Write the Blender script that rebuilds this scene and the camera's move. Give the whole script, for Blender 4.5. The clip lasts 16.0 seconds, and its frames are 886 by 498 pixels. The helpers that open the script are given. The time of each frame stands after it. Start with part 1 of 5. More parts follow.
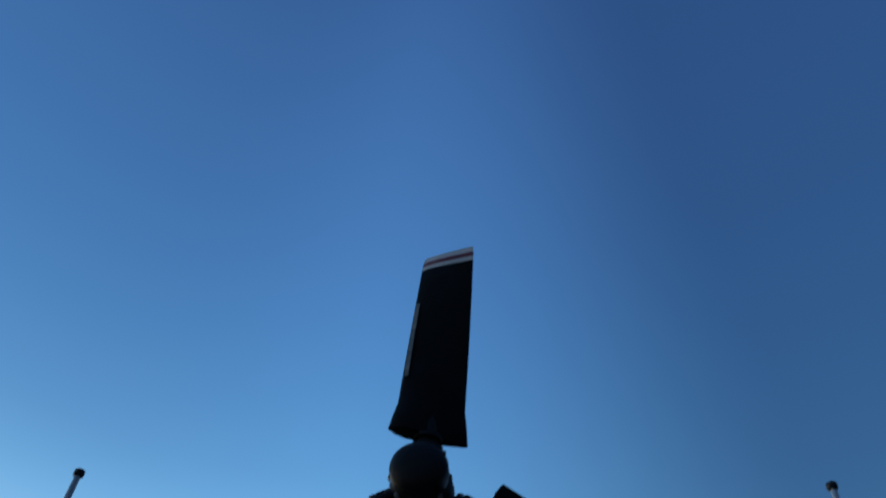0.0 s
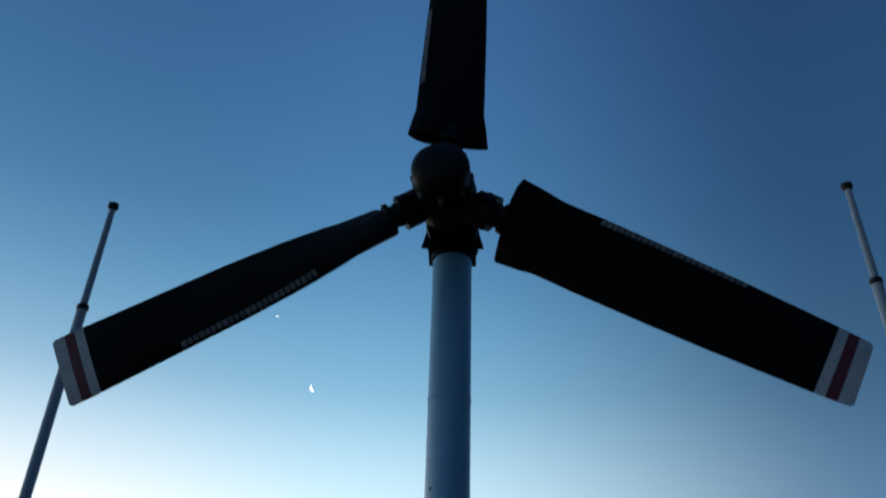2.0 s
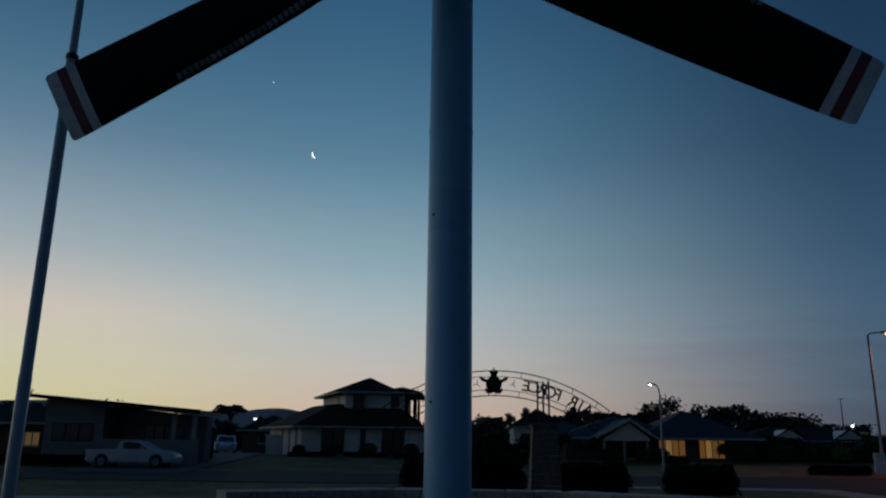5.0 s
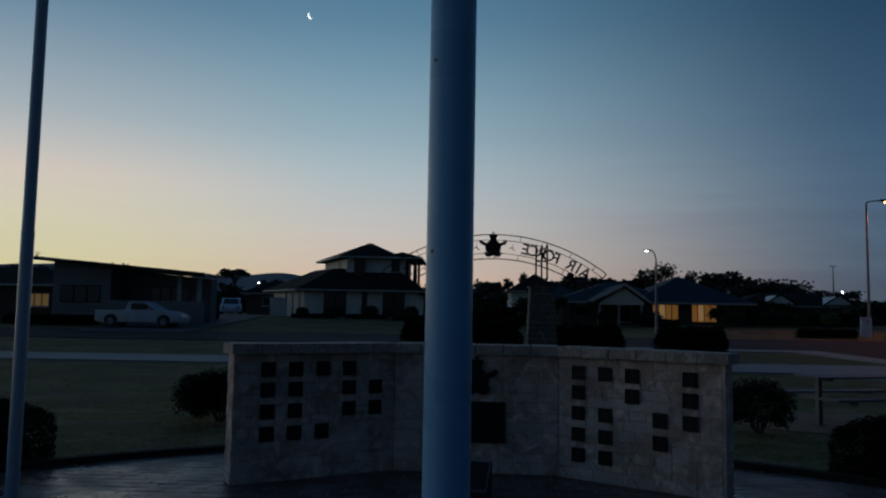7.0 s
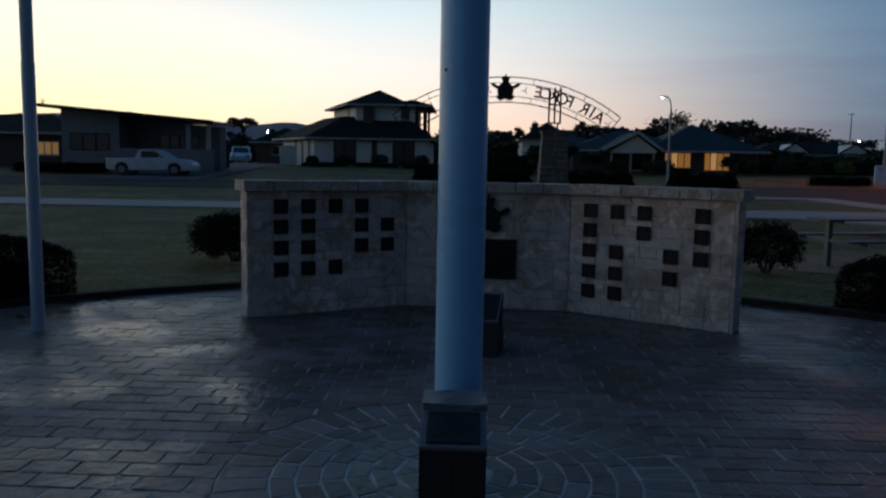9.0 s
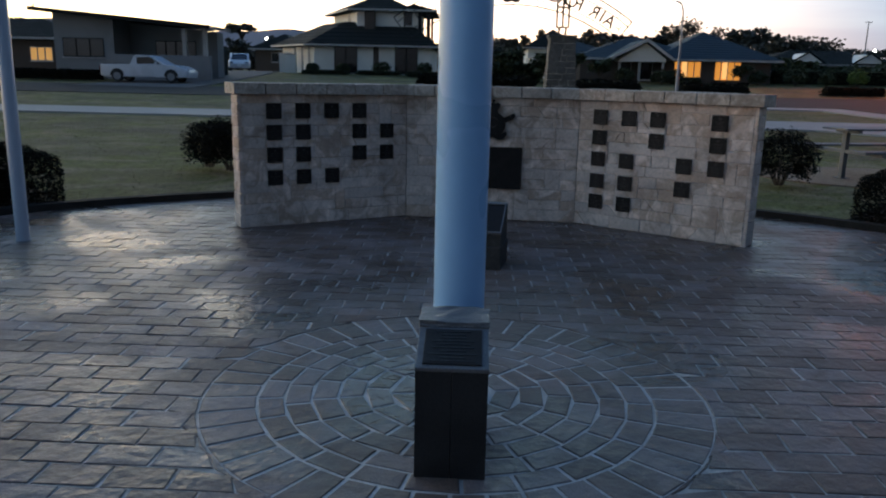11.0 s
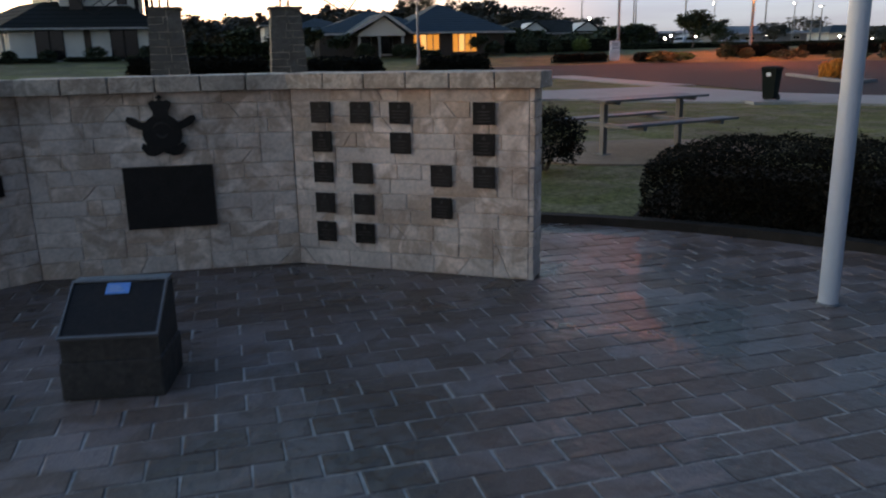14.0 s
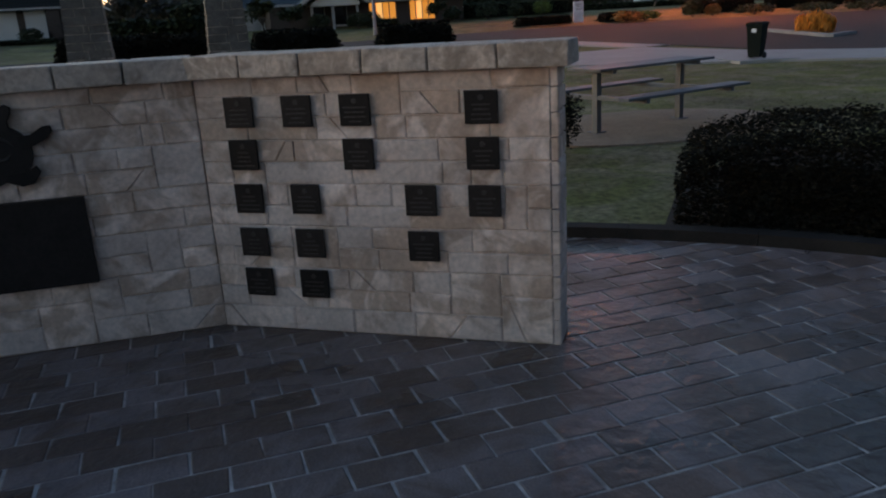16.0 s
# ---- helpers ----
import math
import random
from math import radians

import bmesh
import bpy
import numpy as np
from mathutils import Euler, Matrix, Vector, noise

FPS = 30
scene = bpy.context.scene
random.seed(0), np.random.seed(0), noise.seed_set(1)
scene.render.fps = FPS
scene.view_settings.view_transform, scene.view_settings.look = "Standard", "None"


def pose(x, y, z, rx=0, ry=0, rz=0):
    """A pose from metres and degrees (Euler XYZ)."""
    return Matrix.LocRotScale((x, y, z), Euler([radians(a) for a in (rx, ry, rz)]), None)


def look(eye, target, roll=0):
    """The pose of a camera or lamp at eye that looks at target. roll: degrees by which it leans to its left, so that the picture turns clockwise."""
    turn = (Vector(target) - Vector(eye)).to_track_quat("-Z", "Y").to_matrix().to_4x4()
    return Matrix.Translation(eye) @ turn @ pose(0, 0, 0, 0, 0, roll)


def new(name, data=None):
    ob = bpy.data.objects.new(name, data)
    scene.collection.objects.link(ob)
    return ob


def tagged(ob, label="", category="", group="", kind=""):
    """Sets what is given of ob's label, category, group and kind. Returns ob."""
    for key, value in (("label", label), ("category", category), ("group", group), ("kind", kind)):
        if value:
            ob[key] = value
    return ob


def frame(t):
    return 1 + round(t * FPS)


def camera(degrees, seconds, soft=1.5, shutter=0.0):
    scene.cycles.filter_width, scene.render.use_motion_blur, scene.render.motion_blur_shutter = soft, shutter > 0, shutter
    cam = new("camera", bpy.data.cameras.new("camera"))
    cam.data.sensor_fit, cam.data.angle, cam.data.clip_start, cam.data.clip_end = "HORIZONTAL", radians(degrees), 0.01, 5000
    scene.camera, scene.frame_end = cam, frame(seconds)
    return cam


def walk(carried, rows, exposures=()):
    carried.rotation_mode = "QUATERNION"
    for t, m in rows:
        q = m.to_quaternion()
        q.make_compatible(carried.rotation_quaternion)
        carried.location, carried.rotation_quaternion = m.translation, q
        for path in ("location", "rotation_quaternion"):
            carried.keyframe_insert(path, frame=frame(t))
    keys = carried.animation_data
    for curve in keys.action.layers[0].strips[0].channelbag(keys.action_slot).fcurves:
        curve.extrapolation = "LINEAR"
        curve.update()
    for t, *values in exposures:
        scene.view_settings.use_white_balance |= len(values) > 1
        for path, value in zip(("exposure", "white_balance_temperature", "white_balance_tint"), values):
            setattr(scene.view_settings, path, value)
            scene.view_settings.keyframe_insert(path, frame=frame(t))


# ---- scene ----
cam = camera(59.5, 16.0, 2.05, 0.5)
PATH = [
    (0, (0.288, 0.255, 1.909), (0.25, 1.522, 3.457), 4.1),
    (0.5, (0.287, 0.301, 1.884), (0.221, 1.692, 3.32), 3.8),
    (1, (0.276, 0.353, 1.866), (0.207, 1.86, 3.179), 4.7),
    (1.5, (0.282, 0.408, 1.817), (0.224, 2.013, 3.009), 4.8),
    (2, (0.282, 0.455, 1.793), (0.222, 2.153, 2.847), 1.7),
    (2.5, (0.286, 0.482, 1.769), (0.244, 2.237, 2.725), 0.9),
    (3, (0.285, 0.502, 1.737), (0.235, 2.313, 2.584), 1.2),
    (3.5, (0.277, 0.505, 1.721), (0.216, 2.358, 2.471), 1.2),
    (4, (0.279, 0.516, 1.698), (0.209, 2.403, 2.359), 0.7),
    (4.5, (0.273, 0.528, 1.679), (0.216, 2.443, 2.254), 0.8),
    (4.7, (0.276, 0.534, 1.666), (0.22, 2.456, 2.214), 0.7),
    (6.8, (0.267, 0.604, 1.581), (0.221, 2.594, 1.77), 1.3),
    (7, (0.266, 0.608, 1.575), (0.214, 2.6, 1.742), 1.0),
    (7.5, (0.265, 0.641, 1.567), (0.222, 2.638, 1.663), 1.0),
    (8, (0.261, 0.637, 1.534), (0.211, 2.636, 1.542), 1.2),
    (8.5, (0.256, 0.648, 1.494), (0.205, 2.646, 1.423), 1.9),
    (9, (0.248, 0.684, 1.452), (0.177, 2.671, 1.234), 1.0),
    (9.5, (0.244, 0.693, 1.436), (0.179, 2.674, 1.165), 2.0),
    (9.7, (0.241, 0.699, 1.429), (0.164, 2.677, 1.138), 1.9),
    (11.8, (0.285, 1.44, 1.381), (0.244, 3.381, 0.897), 0.3),
    (12, (0.326, 1.603, 1.381), (0.356, 3.547, 0.912), 0.9),
    (12.5, (0.428, 2.066, 1.386), (0.762, 3.985, 0.934), -0.2),
    (13, (0.592, 2.456, 1.387), (0.939, 4.371, 0.924), -1.2),
    (13.5, (0.755, 2.767, 1.395), (1.172, 4.653, 0.879), -0.5),
    (14, (0.794, 3.189, 1.395), (1.314, 5.056, 0.9), -1.1),
    (14.5, (0.884, 3.574, 1.395), (1.43, 5.442, 0.932), -1.3),
    (15, (1.019, 3.966, 1.398), (1.527, 5.82, 0.846), -2.3),
    (15.5, (1.098, 4.343, 1.394), (1.698, 6.172, 0.851), -3.3),
    (16, (1.161, 4.723, 1.381), (1.753, 6.545, 0.808), -3.3),
]
EXPOSURE = [(0.0, 1.18, 6450, 9), (1.5, 0.88, 6700, 8), (2.5, 0.32, 6400, 5), (3.5, -0.12, 6200, 3), (4.7, -0.68, 6300, 4), (7.0, -0.6, 6300, 6), (8.2, -0.2, 6200, 8),
            (9.0, 0.33, 6800, 10), (9.7, 1.12, 7700, 13), (11.8, 2.08, 8600, 17), (13.0, 2.2, 9300, 19), (14.5, 2.08, 9700, 20), (16.0, 1.88, 9600, 20)]
walk(cam, [(t, look(eye, target, roll)) for t, eye, target, roll in PATH], EXPOSURE)
scene.render.film_transparent = False


# ---- dusk sky: the sun has gone down ahead and to the left ----
def lin(r, g, b):
    """Linear colour from 0-255 display values."""
    return tuple(((c / 255 + 0.055) / 1.055) ** 2.4 if c > 10 else c / 255 / 12.92 for c in (r, g, b)) + (1.0,)


def dusk_world():
    world = bpy.data.worlds.new("dusk")
    world.use_nodes = True
    scene.world = world
    nt = world.node_tree
    nt.nodes.clear()
    n, link = nt.nodes.new, nt.links.new
    coord = n("ShaderNodeTexCoord")
    sep = n("ShaderNodeSeparateXYZ")
    link(coord.outputs["Generated"], sep.inputs[0])

    def mathn(op, a, b=None):
        node = n("ShaderNodeMath")
        node.operation = op
        for slot, v in ((0, a), (1, b)):
            if v is None:
                continue
            if isinstance(v, (int, float)):
                node.inputs[slot].default_value = v
            else:
                link(v, node.inputs[slot])
        return node.outputs[0]

    elev = mathn("DIVIDE", mathn("ARCSINE", mathn("MAXIMUM", sep.outputs[2], 0.0)), math.pi / 2)
    flat = n("ShaderNodeVectorMath")
    flat.operation = "MULTIPLY"
    flat.inputs[1].default_value = (1, 1, 0)
    link(coord.outputs["Generated"], flat.inputs[0])
    unit = n("ShaderNodeVectorMath")
    unit.operation = "NORMALIZE"
    link(flat.outputs[0], unit.inputs[0])
    dot = n("ShaderNodeVectorMath")
    dot.operation = "DOT_PRODUCT"
    dot.inputs[1].default_value = (-0.766, 0.643, 0)
    link(unit.outputs[0], dot.inputs[0])

    def ramp(stops):
        node = n("ShaderNodeValToRGB")
        link(elev, node.inputs[0])
        node.color_ramp.interpolation = "B_SPLINE"
        el = node.color_ramp.elements
        while len(el) < len(stops):
            el.new(0.5)
        for e, (deg, rgb) in zip(el, stops):
            e.position, e.color = deg / 90, lin(*rgb)
        return node.outputs[0]

    glow = ramp([(0, (304, 226, 152)), (3, (302, 246, 192)), (8, (268, 245, 224)), (13, (204, 216, 225)), (21, (102, 149, 182)), (33, (52, 93, 133)), (51, (42, 75, 117)), (75, (30, 54, 92))])
    side = ramp([(0, (258, 198, 158)), (3, (254, 224, 202)), (8, (228, 233, 235)), (13, (182, 211, 225)), (21, (103, 153, 186)), (33, (58, 102, 144)), (51, (47, 83, 128)), (75, (31, 56, 95))])
    away = ramp([(0, (84, 94, 108)), (3, (98, 115, 135)), (8, (94, 122, 149)), (13, (74, 106, 138)), (21, (46, 78, 109)), (33, (33, 64, 98)), (51, (29, 55, 91)), (75, (28, 51, 88))])

    def blend(lo, hi, a, b):
        m = n("ShaderNodeMapRange")
        m.interpolation_type = "SMOOTHSTEP"
        m.inputs[1].default_value, m.inputs[2].default_value = lo, hi
        link(dot.outputs["Value"], m.inputs[0])
        mix = n("ShaderNodeMix")
        mix.data_type = "RGBA"
        link(m.outputs[0], mix.inputs[0])
        link(a, mix.inputs[6])
        link(b, mix.inputs[7])
        return mix.outputs[2]

    # the east, away from the afterglow, lies in the darker part of the dusk
    east = ramp([(0, (23, 28, 37)), (8, (29, 37, 49)), (21, (29, 48, 70)), (40, (32, 56, 86)), (75, (30, 54, 92))])
    sky = blend(0.73, 0.97, blend(0.17, 0.77, blend(-0.85, -0.16, east, away), side), glow)
    # thin mauve streaks of cloud low over the horizon
    stretch = n("ShaderNodeVectorMath")
    stretch.operation = "MULTIPLY"
    stretch.inputs[1].default_value = (2.2, 2.2, 26)
    link(coord.outputs["Generated"], stretch.inputs[0])
    cloud = n("ShaderNodeTexNoise")
    cloud.inputs["Scale"].default_value, cloud.inputs["Detail"].default_value = 1.6, 5.0
    link(stretch.outputs[0], cloud.inputs["Vector"])
    amount = n("ShaderNodeMapRange")
    for slot, v in ((1, 0.42), (2, 0.66), (3, 0.0), (4, 1.0)):
        amount.inputs[slot].default_value = v
    link(cloud.outputs["Fac"], amount.inputs[0])
    low = n("ShaderNodeMapRange")
    low.interpolation_type = "SMOOTHSTEP"
    for slot, v in ((1, 5 / 90), (2, 16 / 90), (3, 0.75), (4, 0.0)):
        low.inputs[slot].default_value = v
    link(elev, low.inputs[0])
    clouded = n("ShaderNodeMix")
    clouded.data_type, clouded.blend_type = "RGBA", "MULTIPLY"
    turned = n("ShaderNodeMapRange")
    turned.interpolation_type = "SMOOTHSTEP"
    for slot, v in ((1, 0.17), (2, 0.69), (3, 1.0), (4, 0.12)):
        turned.inputs[slot].default_value = v
    link(dot.outputs["Value"], turned.inputs[0])
    link(mathn("MULTIPLY", mathn("MULTIPLY", amount.outputs[0], low.outputs[0]), turned.outputs[0]), clouded.inputs[0])
    link(sky, clouded.inputs[6])
    clouded.inputs[7].default_value = (0.85, 0.80, 0.85, 1)
    sky = clouded.outputs[2]
    back = n("ShaderNodeBackground")
    back.inputs[1].default_value = 1.0
    link(sky, back.inputs[0])
    out = n("ShaderNodeOutputWorld")
    link(back.outputs[0], out.inputs[0])


dusk_world()


# ---- street lights that the place has ----
def point_lamp(name, at, rgb, watts, radius=0.12):
    data = bpy.data.lights.new(name, "POINT")
    data.energy, data.color, data.shadow_soft_size = watts, rgb, radius
    ob = new(name, data)
    ob.location = at
    return ob


SODIUM = (1.0, 0.22, 0.04)


def shielded_lamp(name, at, rgb, watts, tilt):
    """A street light whose head throws its light down and forwards over the road."""
    data = bpy.data.lights.new(name, "SPOT")
    data.energy, data.color, data.shadow_soft_size, data.spot_size, data.spot_blend = watts, rgb, 0.15, radians(144), 0.35
    ob = new(name, data)
    ob.location = at
    ob.rotation_euler = (radians(-tilt), 0, 0)
    return ob


shielded_lamp("sodium_light", (24.85, 45.9, 8.35), SODIUM, 700, 15)
shielded_lamp("sodium_light", (38.6, 51.6, 5.6), SODIUM, 2000, 18)
point_lamp("white_street_light", (10.9, 46.0, 5.45), (0.9, 0.95, 1.0), 40)
point_lamp("room_light", (15.4, 59.6, 3.0), (1.0, 0.40, 0.09), 8)
point_lamp("room_light", (18.2, 59.6, 3.0), (1.0, 0.40, 0.09), 8)


# ---- materials ----
def surface(name, rgb, rough=0.6, metal=0.0, grain=(60, 0.15), blotch=(2, 0.2), bump=(80, 0.15), rnd=0.0, island=0.0, second=None, spec=0.5, rvar=0.15):
    """Base colour broken up at two scales, with bump; rnd, island: spread of brightness from piece to piece; second: a colour that patches turn to."""
    m = bpy.data.materials.new(name)
    m.use_nodes = True
    nt = m.node_tree
    n, link = nt.nodes.new, nt.links.new
    bsdf = nt.nodes["Principled BSDF"]
    bsdf.inputs["Metallic"].default_value = metal
    bsdf.inputs["Specular IOR Level"].default_value = spec
    geo = n("ShaderNodeNewGeometry")

    def tex(scale, detail=5.0, distortion=0.0):
        t = n("ShaderNodeTexNoise")
        t.inputs["Scale"].default_value, t.inputs["Detail"].default_value = scale, detail
        t.inputs["Distortion"].default_value = distortion
        link(geo.outputs["Position"], t.inputs["Vector"])
        return t.outputs["Fac"]

    def rangen(src, lo, hi, a=0.3, b=0.7):
        r = n("ShaderNodeMapRange")
        for k, v in enumerate((a, b, lo, hi)):
            r.inputs[k + 1].default_value = v
        link(src, r.inputs[0])
        return r.outputs[0]

    def mul(a, b):
        k = n("ShaderNodeMath")
        k.operation = "MULTIPLY"
        link(a, k.inputs[0])
        link(b, k.inputs[1])
        return k.outputs[0]

    g, bl = tex(grain[0]), tex(blotch[0], 4.0, 0.6)
    value = mul(rangen(g, 1 - grain[1], 1 + grain[1]), rangen(bl, 1 - blotch[1], 1 + blotch[1]))
    info = n("ShaderNodeObjectInfo")
    if rnd:
        value = mul(value, rangen(info.outputs["Random"], 1 - rnd, 1 + rnd, 0, 1))
    if island:
        value = mul(value, rangen(geo.outputs["Random Per Island"], 1 - island, 1 + island, 0, 1))
    colour = n("ShaderNodeRGB")
    colour.outputs[0].default_value = (*rgb, 1)
    src = colour.outputs[0]
    if second:
        mix = n("ShaderNodeMix")
        mix.data_type = "RGBA"
        shift = n("ShaderNodeMath")
        shift.operation = "ADD"
        link(tex(blotch[0] * 2.3, 6.0, 1.5), shift.inputs[0])
        if rnd:
            link(rangen(info.outputs["Random"], -0.16, 0.16, 0, 1), shift.inputs[1])
        elif island:
            link(rangen(geo.outputs["Random Per Island"], -0.16, 0.16, 0, 1), shift.inputs[1])
        else:
            shift.inputs[1].default_value = 0
        link(rangen(shift.outputs[0], 0, 1, 0.42, 0.64), mix.inputs[0])
        link(src, mix.inputs[6])
        mix.inputs[7].default_value = (*second, 1)
        src = mix.outputs[2]
    vm = n("ShaderNodeVectorMath")
    vm.operation = "SCALE"
    link(src, vm.inputs[0])
    link(value, vm.inputs["Scale"])
    link(vm.outputs[0], bsdf.inputs["Base Color"])
    link(rangen(bl, max(0.03, rough - rvar), min(1, rough + rvar)), bsdf.inputs["Roughness"])
    if bump[1]:
        b = n("ShaderNodeBump")
        b.inputs["Strength"].default_value, b.inputs["Distance"].default_value = bump[1], 0.02
        link(tex(bump[0], 6.0), b.inputs["Height"])
        link(b.outputs[0], bsdf.inputs["Normal"])
    return m


def glow(name, rgb, strength):
    m = bpy.data.materials.new(name)
    m.use_nodes = True
    bsdf = m.node_tree.nodes["Principled BSDF"]
    bsdf.inputs["Base Color"].default_value = (*rgb, 1)
    bsdf.inputs["Emission Color"].default_value = (*rgb, 1)
    bsdf.inputs["Emission Strength"].default_value = strength
    return m


PAVER = surface("concrete_paver", (0.138, 0.084, 0.064), 0.42, grain=(140, 0.3), blotch=(1.3, 0.4), bump=(17, 0.6), rnd=0.12, second=(0.19, 0.136, 0.122), spec=0.34, rvar=0.28)
PAVER_REST = surface("concrete_paver_field", (0.138, 0.084, 0.064), 0.42, grain=(140, 0.3), blotch=(1.3, 0.4), bump=(17, 0.6), island=0.12, second=(0.19, 0.136, 0.122), spec=0.34, rvar=0.28)
FIELD_JOINT = surface("worn_field_joint", (0.43, 0.36, 0.31), 0.55, grain=(30, 0.3), blotch=(3, 0.5), bump=(120, 0.3))
JOINT = surface("sandy_joint", (0.54, 0.47, 0.42), 0.6, blotch=(6, 0.3), bump=(120, 0.3))
STONE = surface("sandstone", (0.77, 0.595, 0.50), 0.85, grain=(45, 0.14), blotch=(2.2, 0.26), bump=(22, 0.5), rnd=0.24, second=(0.47, 0.32, 0.24))
STONE_CAP = surface("sandstone_cap", (0.54, 0.43, 0.35), 0.8, grain=(50, 0.18), blotch=(6, 0.28), bump=(30, 0.4), rnd=0.14, second=(0.36, 0.27, 0.21))
MORTAR = surface("sandstone_mortar", (0.60, 0.46, 0.375), 0.9, bump=(90, 0.4))
BLUE_PAINT = surface("pale_blue_gloss_paint", (0.26, 0.52, 0.76), 0.28, grain=(8, 0.03), blotch=(0.8, 0.05), bump=(12, 0.02), rvar=0.06)
WHITE_PAINT = surface("white_gloss_paint", (0.42, 0.47, 0.53), 0.35, grain=(8, 0.03), blotch=(0.8, 0.05), bump=(12, 0.02), rvar=0.06)
BLADE = surface("black_blade_paint", (0.0035, 0.0037, 0.004), 0.75, grain=(50, 0.3), blotch=(3, 0.35), bump=(60, 0.05), spec=0.12)
TIP_WHITE = surface("tip_white", (0.62, 0.60, 0.57), 0.5, blotch=(8, 0.12), bump=(60, 0.04))
TIP_RED = surface("tip_red", (0.16, 0.018, 0.022), 0.5, blotch=(8, 0.15), bump=(60, 0.04))
BOOT = surface("rubber_boot_strip", (0.20, 0.20, 0.195), 0.6, rnd=0.3)
DARK_METAL = surface("dark_metal", (0.007, 0.007, 0.0075), 0.55, metal=0.1, blotch=(7, 0.4), spec=0.2)
STEEL = surface("galvanised_steel", (0.22, 0.225, 0.23), 0.55, metal=0.4, blotch=(4, 0.2))
BLACK_STEEL = surface("black_steel", (0.012, 0.012, 0.013), 0.5, metal=0.3)
GRANITE = surface("dark_granite", (0.015, 0.014, 0.014), 0.45, grain=(220, 0.5), blotch=(5, 0.3), bump=(60, 0.1))
GRANITE_CAP = surface("grey_granite", (0.135, 0.132, 0.132), 0.5, grain=(200, 0.4), blotch=(5, 0.3), bump=(60, 0.2))
PILLAR_STONE = surface("pillar_stone", (0.155, 0.132, 0.112), 0.85, grain=(40, 0.25), blotch=(4, 0.3), bump=(18, 0.6), rnd=0.2, second=(0.10, 0.082, 0.068))
ROCK = surface("rough_rock", (0.034, 0.029, 0.026), 0.8, grain=(40, 0.35), blotch=(5, 0.4), bump=(14, 0.8))
BRONZE = surface("dark_bronze", (0.024, 0.019, 0.017), 0.55, metal=0.2, spec=0.18, blotch=(9, 0.25), rnd=0.3, bump=(60, 0.1))
BRONZE_TEXT = surface("worn_bronze_raised", (0.045, 0.04, 0.036), 0.5, metal=0.5)
BLUE_CARD = surface("pale_blue_card", (0.07, 0.32, 0.72), 0.45, bump=(60, 0.02))
GRASS = surface("lawn", (0.122, 0.117, 0.039), 0.9, grain=(18, 0.45), blotch=(0.5, 0.42), bump=(40, 0.9), second=(0.19, 0.153, 0.088), spec=0.12)
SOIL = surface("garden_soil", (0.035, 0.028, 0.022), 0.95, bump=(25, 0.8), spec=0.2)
GRAVEL = surface("gravel_pad", (0.29, 0.2, 0.138), 0.9, grain=(70, 0.35), bump=(60, 0.7), spec=0.2)
ASPHALT = surface("asphalt", (0.055, 0.048, 0.045), 0.85, grain=(90, 0.25), blotch=(0.3, 0.25), bump=(90, 0.4), spec=0.12)
CONCRETE = surface("concrete", (0.285, 0.285, 0.265), 0.8, grain=(60, 0.1), blotch=(0.8, 0.15), bump=(60, 0.2))
DRIVE = surface("worn_driveway", (0.12, 0.115, 0.108), 0.85, grain=(50, 0.2), blotch=(0.5, 0.3), bump=(60, 0.3), spec=0.2)
KERB = surface("kerb_concrete", (0.24, 0.235, 0.225), 0.85, grain=(50, 0.15), blotch=(2, 0.2))
EDGING = surface("dark_edging", (0.03, 0.027, 0.024), 0.9, blotch=(4, 0.3), spec=0.1)
RENDER = surface("grey_render", (0.22, 0.222, 0.225), 0.85, grain=(30, 0.06), blotch=(0.6, 0.12), bump=(40, 0.2))
CREAM = surface("cream_wall", (0.74, 0.70, 0.63), 0.85, grain=(30, 0.06), blotch=(0.6, 0.1), bump=(40, 0.2))
PALE_BRICK = surface("pale_brick_wall", (0.27, 0.225, 0.19), 0.85, grain=(25, 0.2), blotch=(1, 0.2), bump=(30, 0.4))
BRICKWALL = surface("brown_brick_wall", (0.08, 0.058, 0.046), 0.85, grain=(25, 0.25), blotch=(1, 0.2), bump=(30, 0.4))
ROOF_DARK = surface("dark_roof_tiles", (0.018, 0.021, 0.019), 0.9, spec=0.15, island=0.2, blotch=(0.8, 0.2))
ROOF_BLUE = surface("slate_blue_roof", (0.036, 0.060, 0.074), 0.8, spec=0.2, island=0.15, blotch=(0.8, 0.2))
ROOF_METAL = surface("grey_metal_roof", (0.19, 0.20, 0.21), 0.45, metal=0.3)
FASCIA = surface("pale_fascia", (0.40, 0.385, 0.36), 0.6)
GLASS = surface("dark_window_glass", (0.012, 0.013, 0.015), 0.12, blotch=(0.5, 0.2), bump=(3, 0.0), rvar=0.04)
LIT = glow("lit_room", (1.0, 0.44, 0.10), 0.15)
DIM_LIT = glow("dim_lit_room", (1.0, 0.55, 0.18), 0.10)
CURTAIN = glow("lit_curtain", (1.0, 0.60, 0.24), 0.24)
CAR_WHITE = surface("white_car_paint", (0.62, 0.63, 0.65), 0.3, bump=(5, 0.0), blotch=(1, 0.05), rvar=0.05)
RUBBER = surface("black_rubber", (0.016, 0.016, 0.016), 0.8)
TABLE_STEEL = surface("weathered_table_steel", (0.13, 0.135, 0.14), 0.55, metal=0.3, blotch=(4, 0.2))
PLASTIC_GREEN = surface("dark_green_plastic", (0.005, 0.010, 0.008), 0.75, spec=0.15)
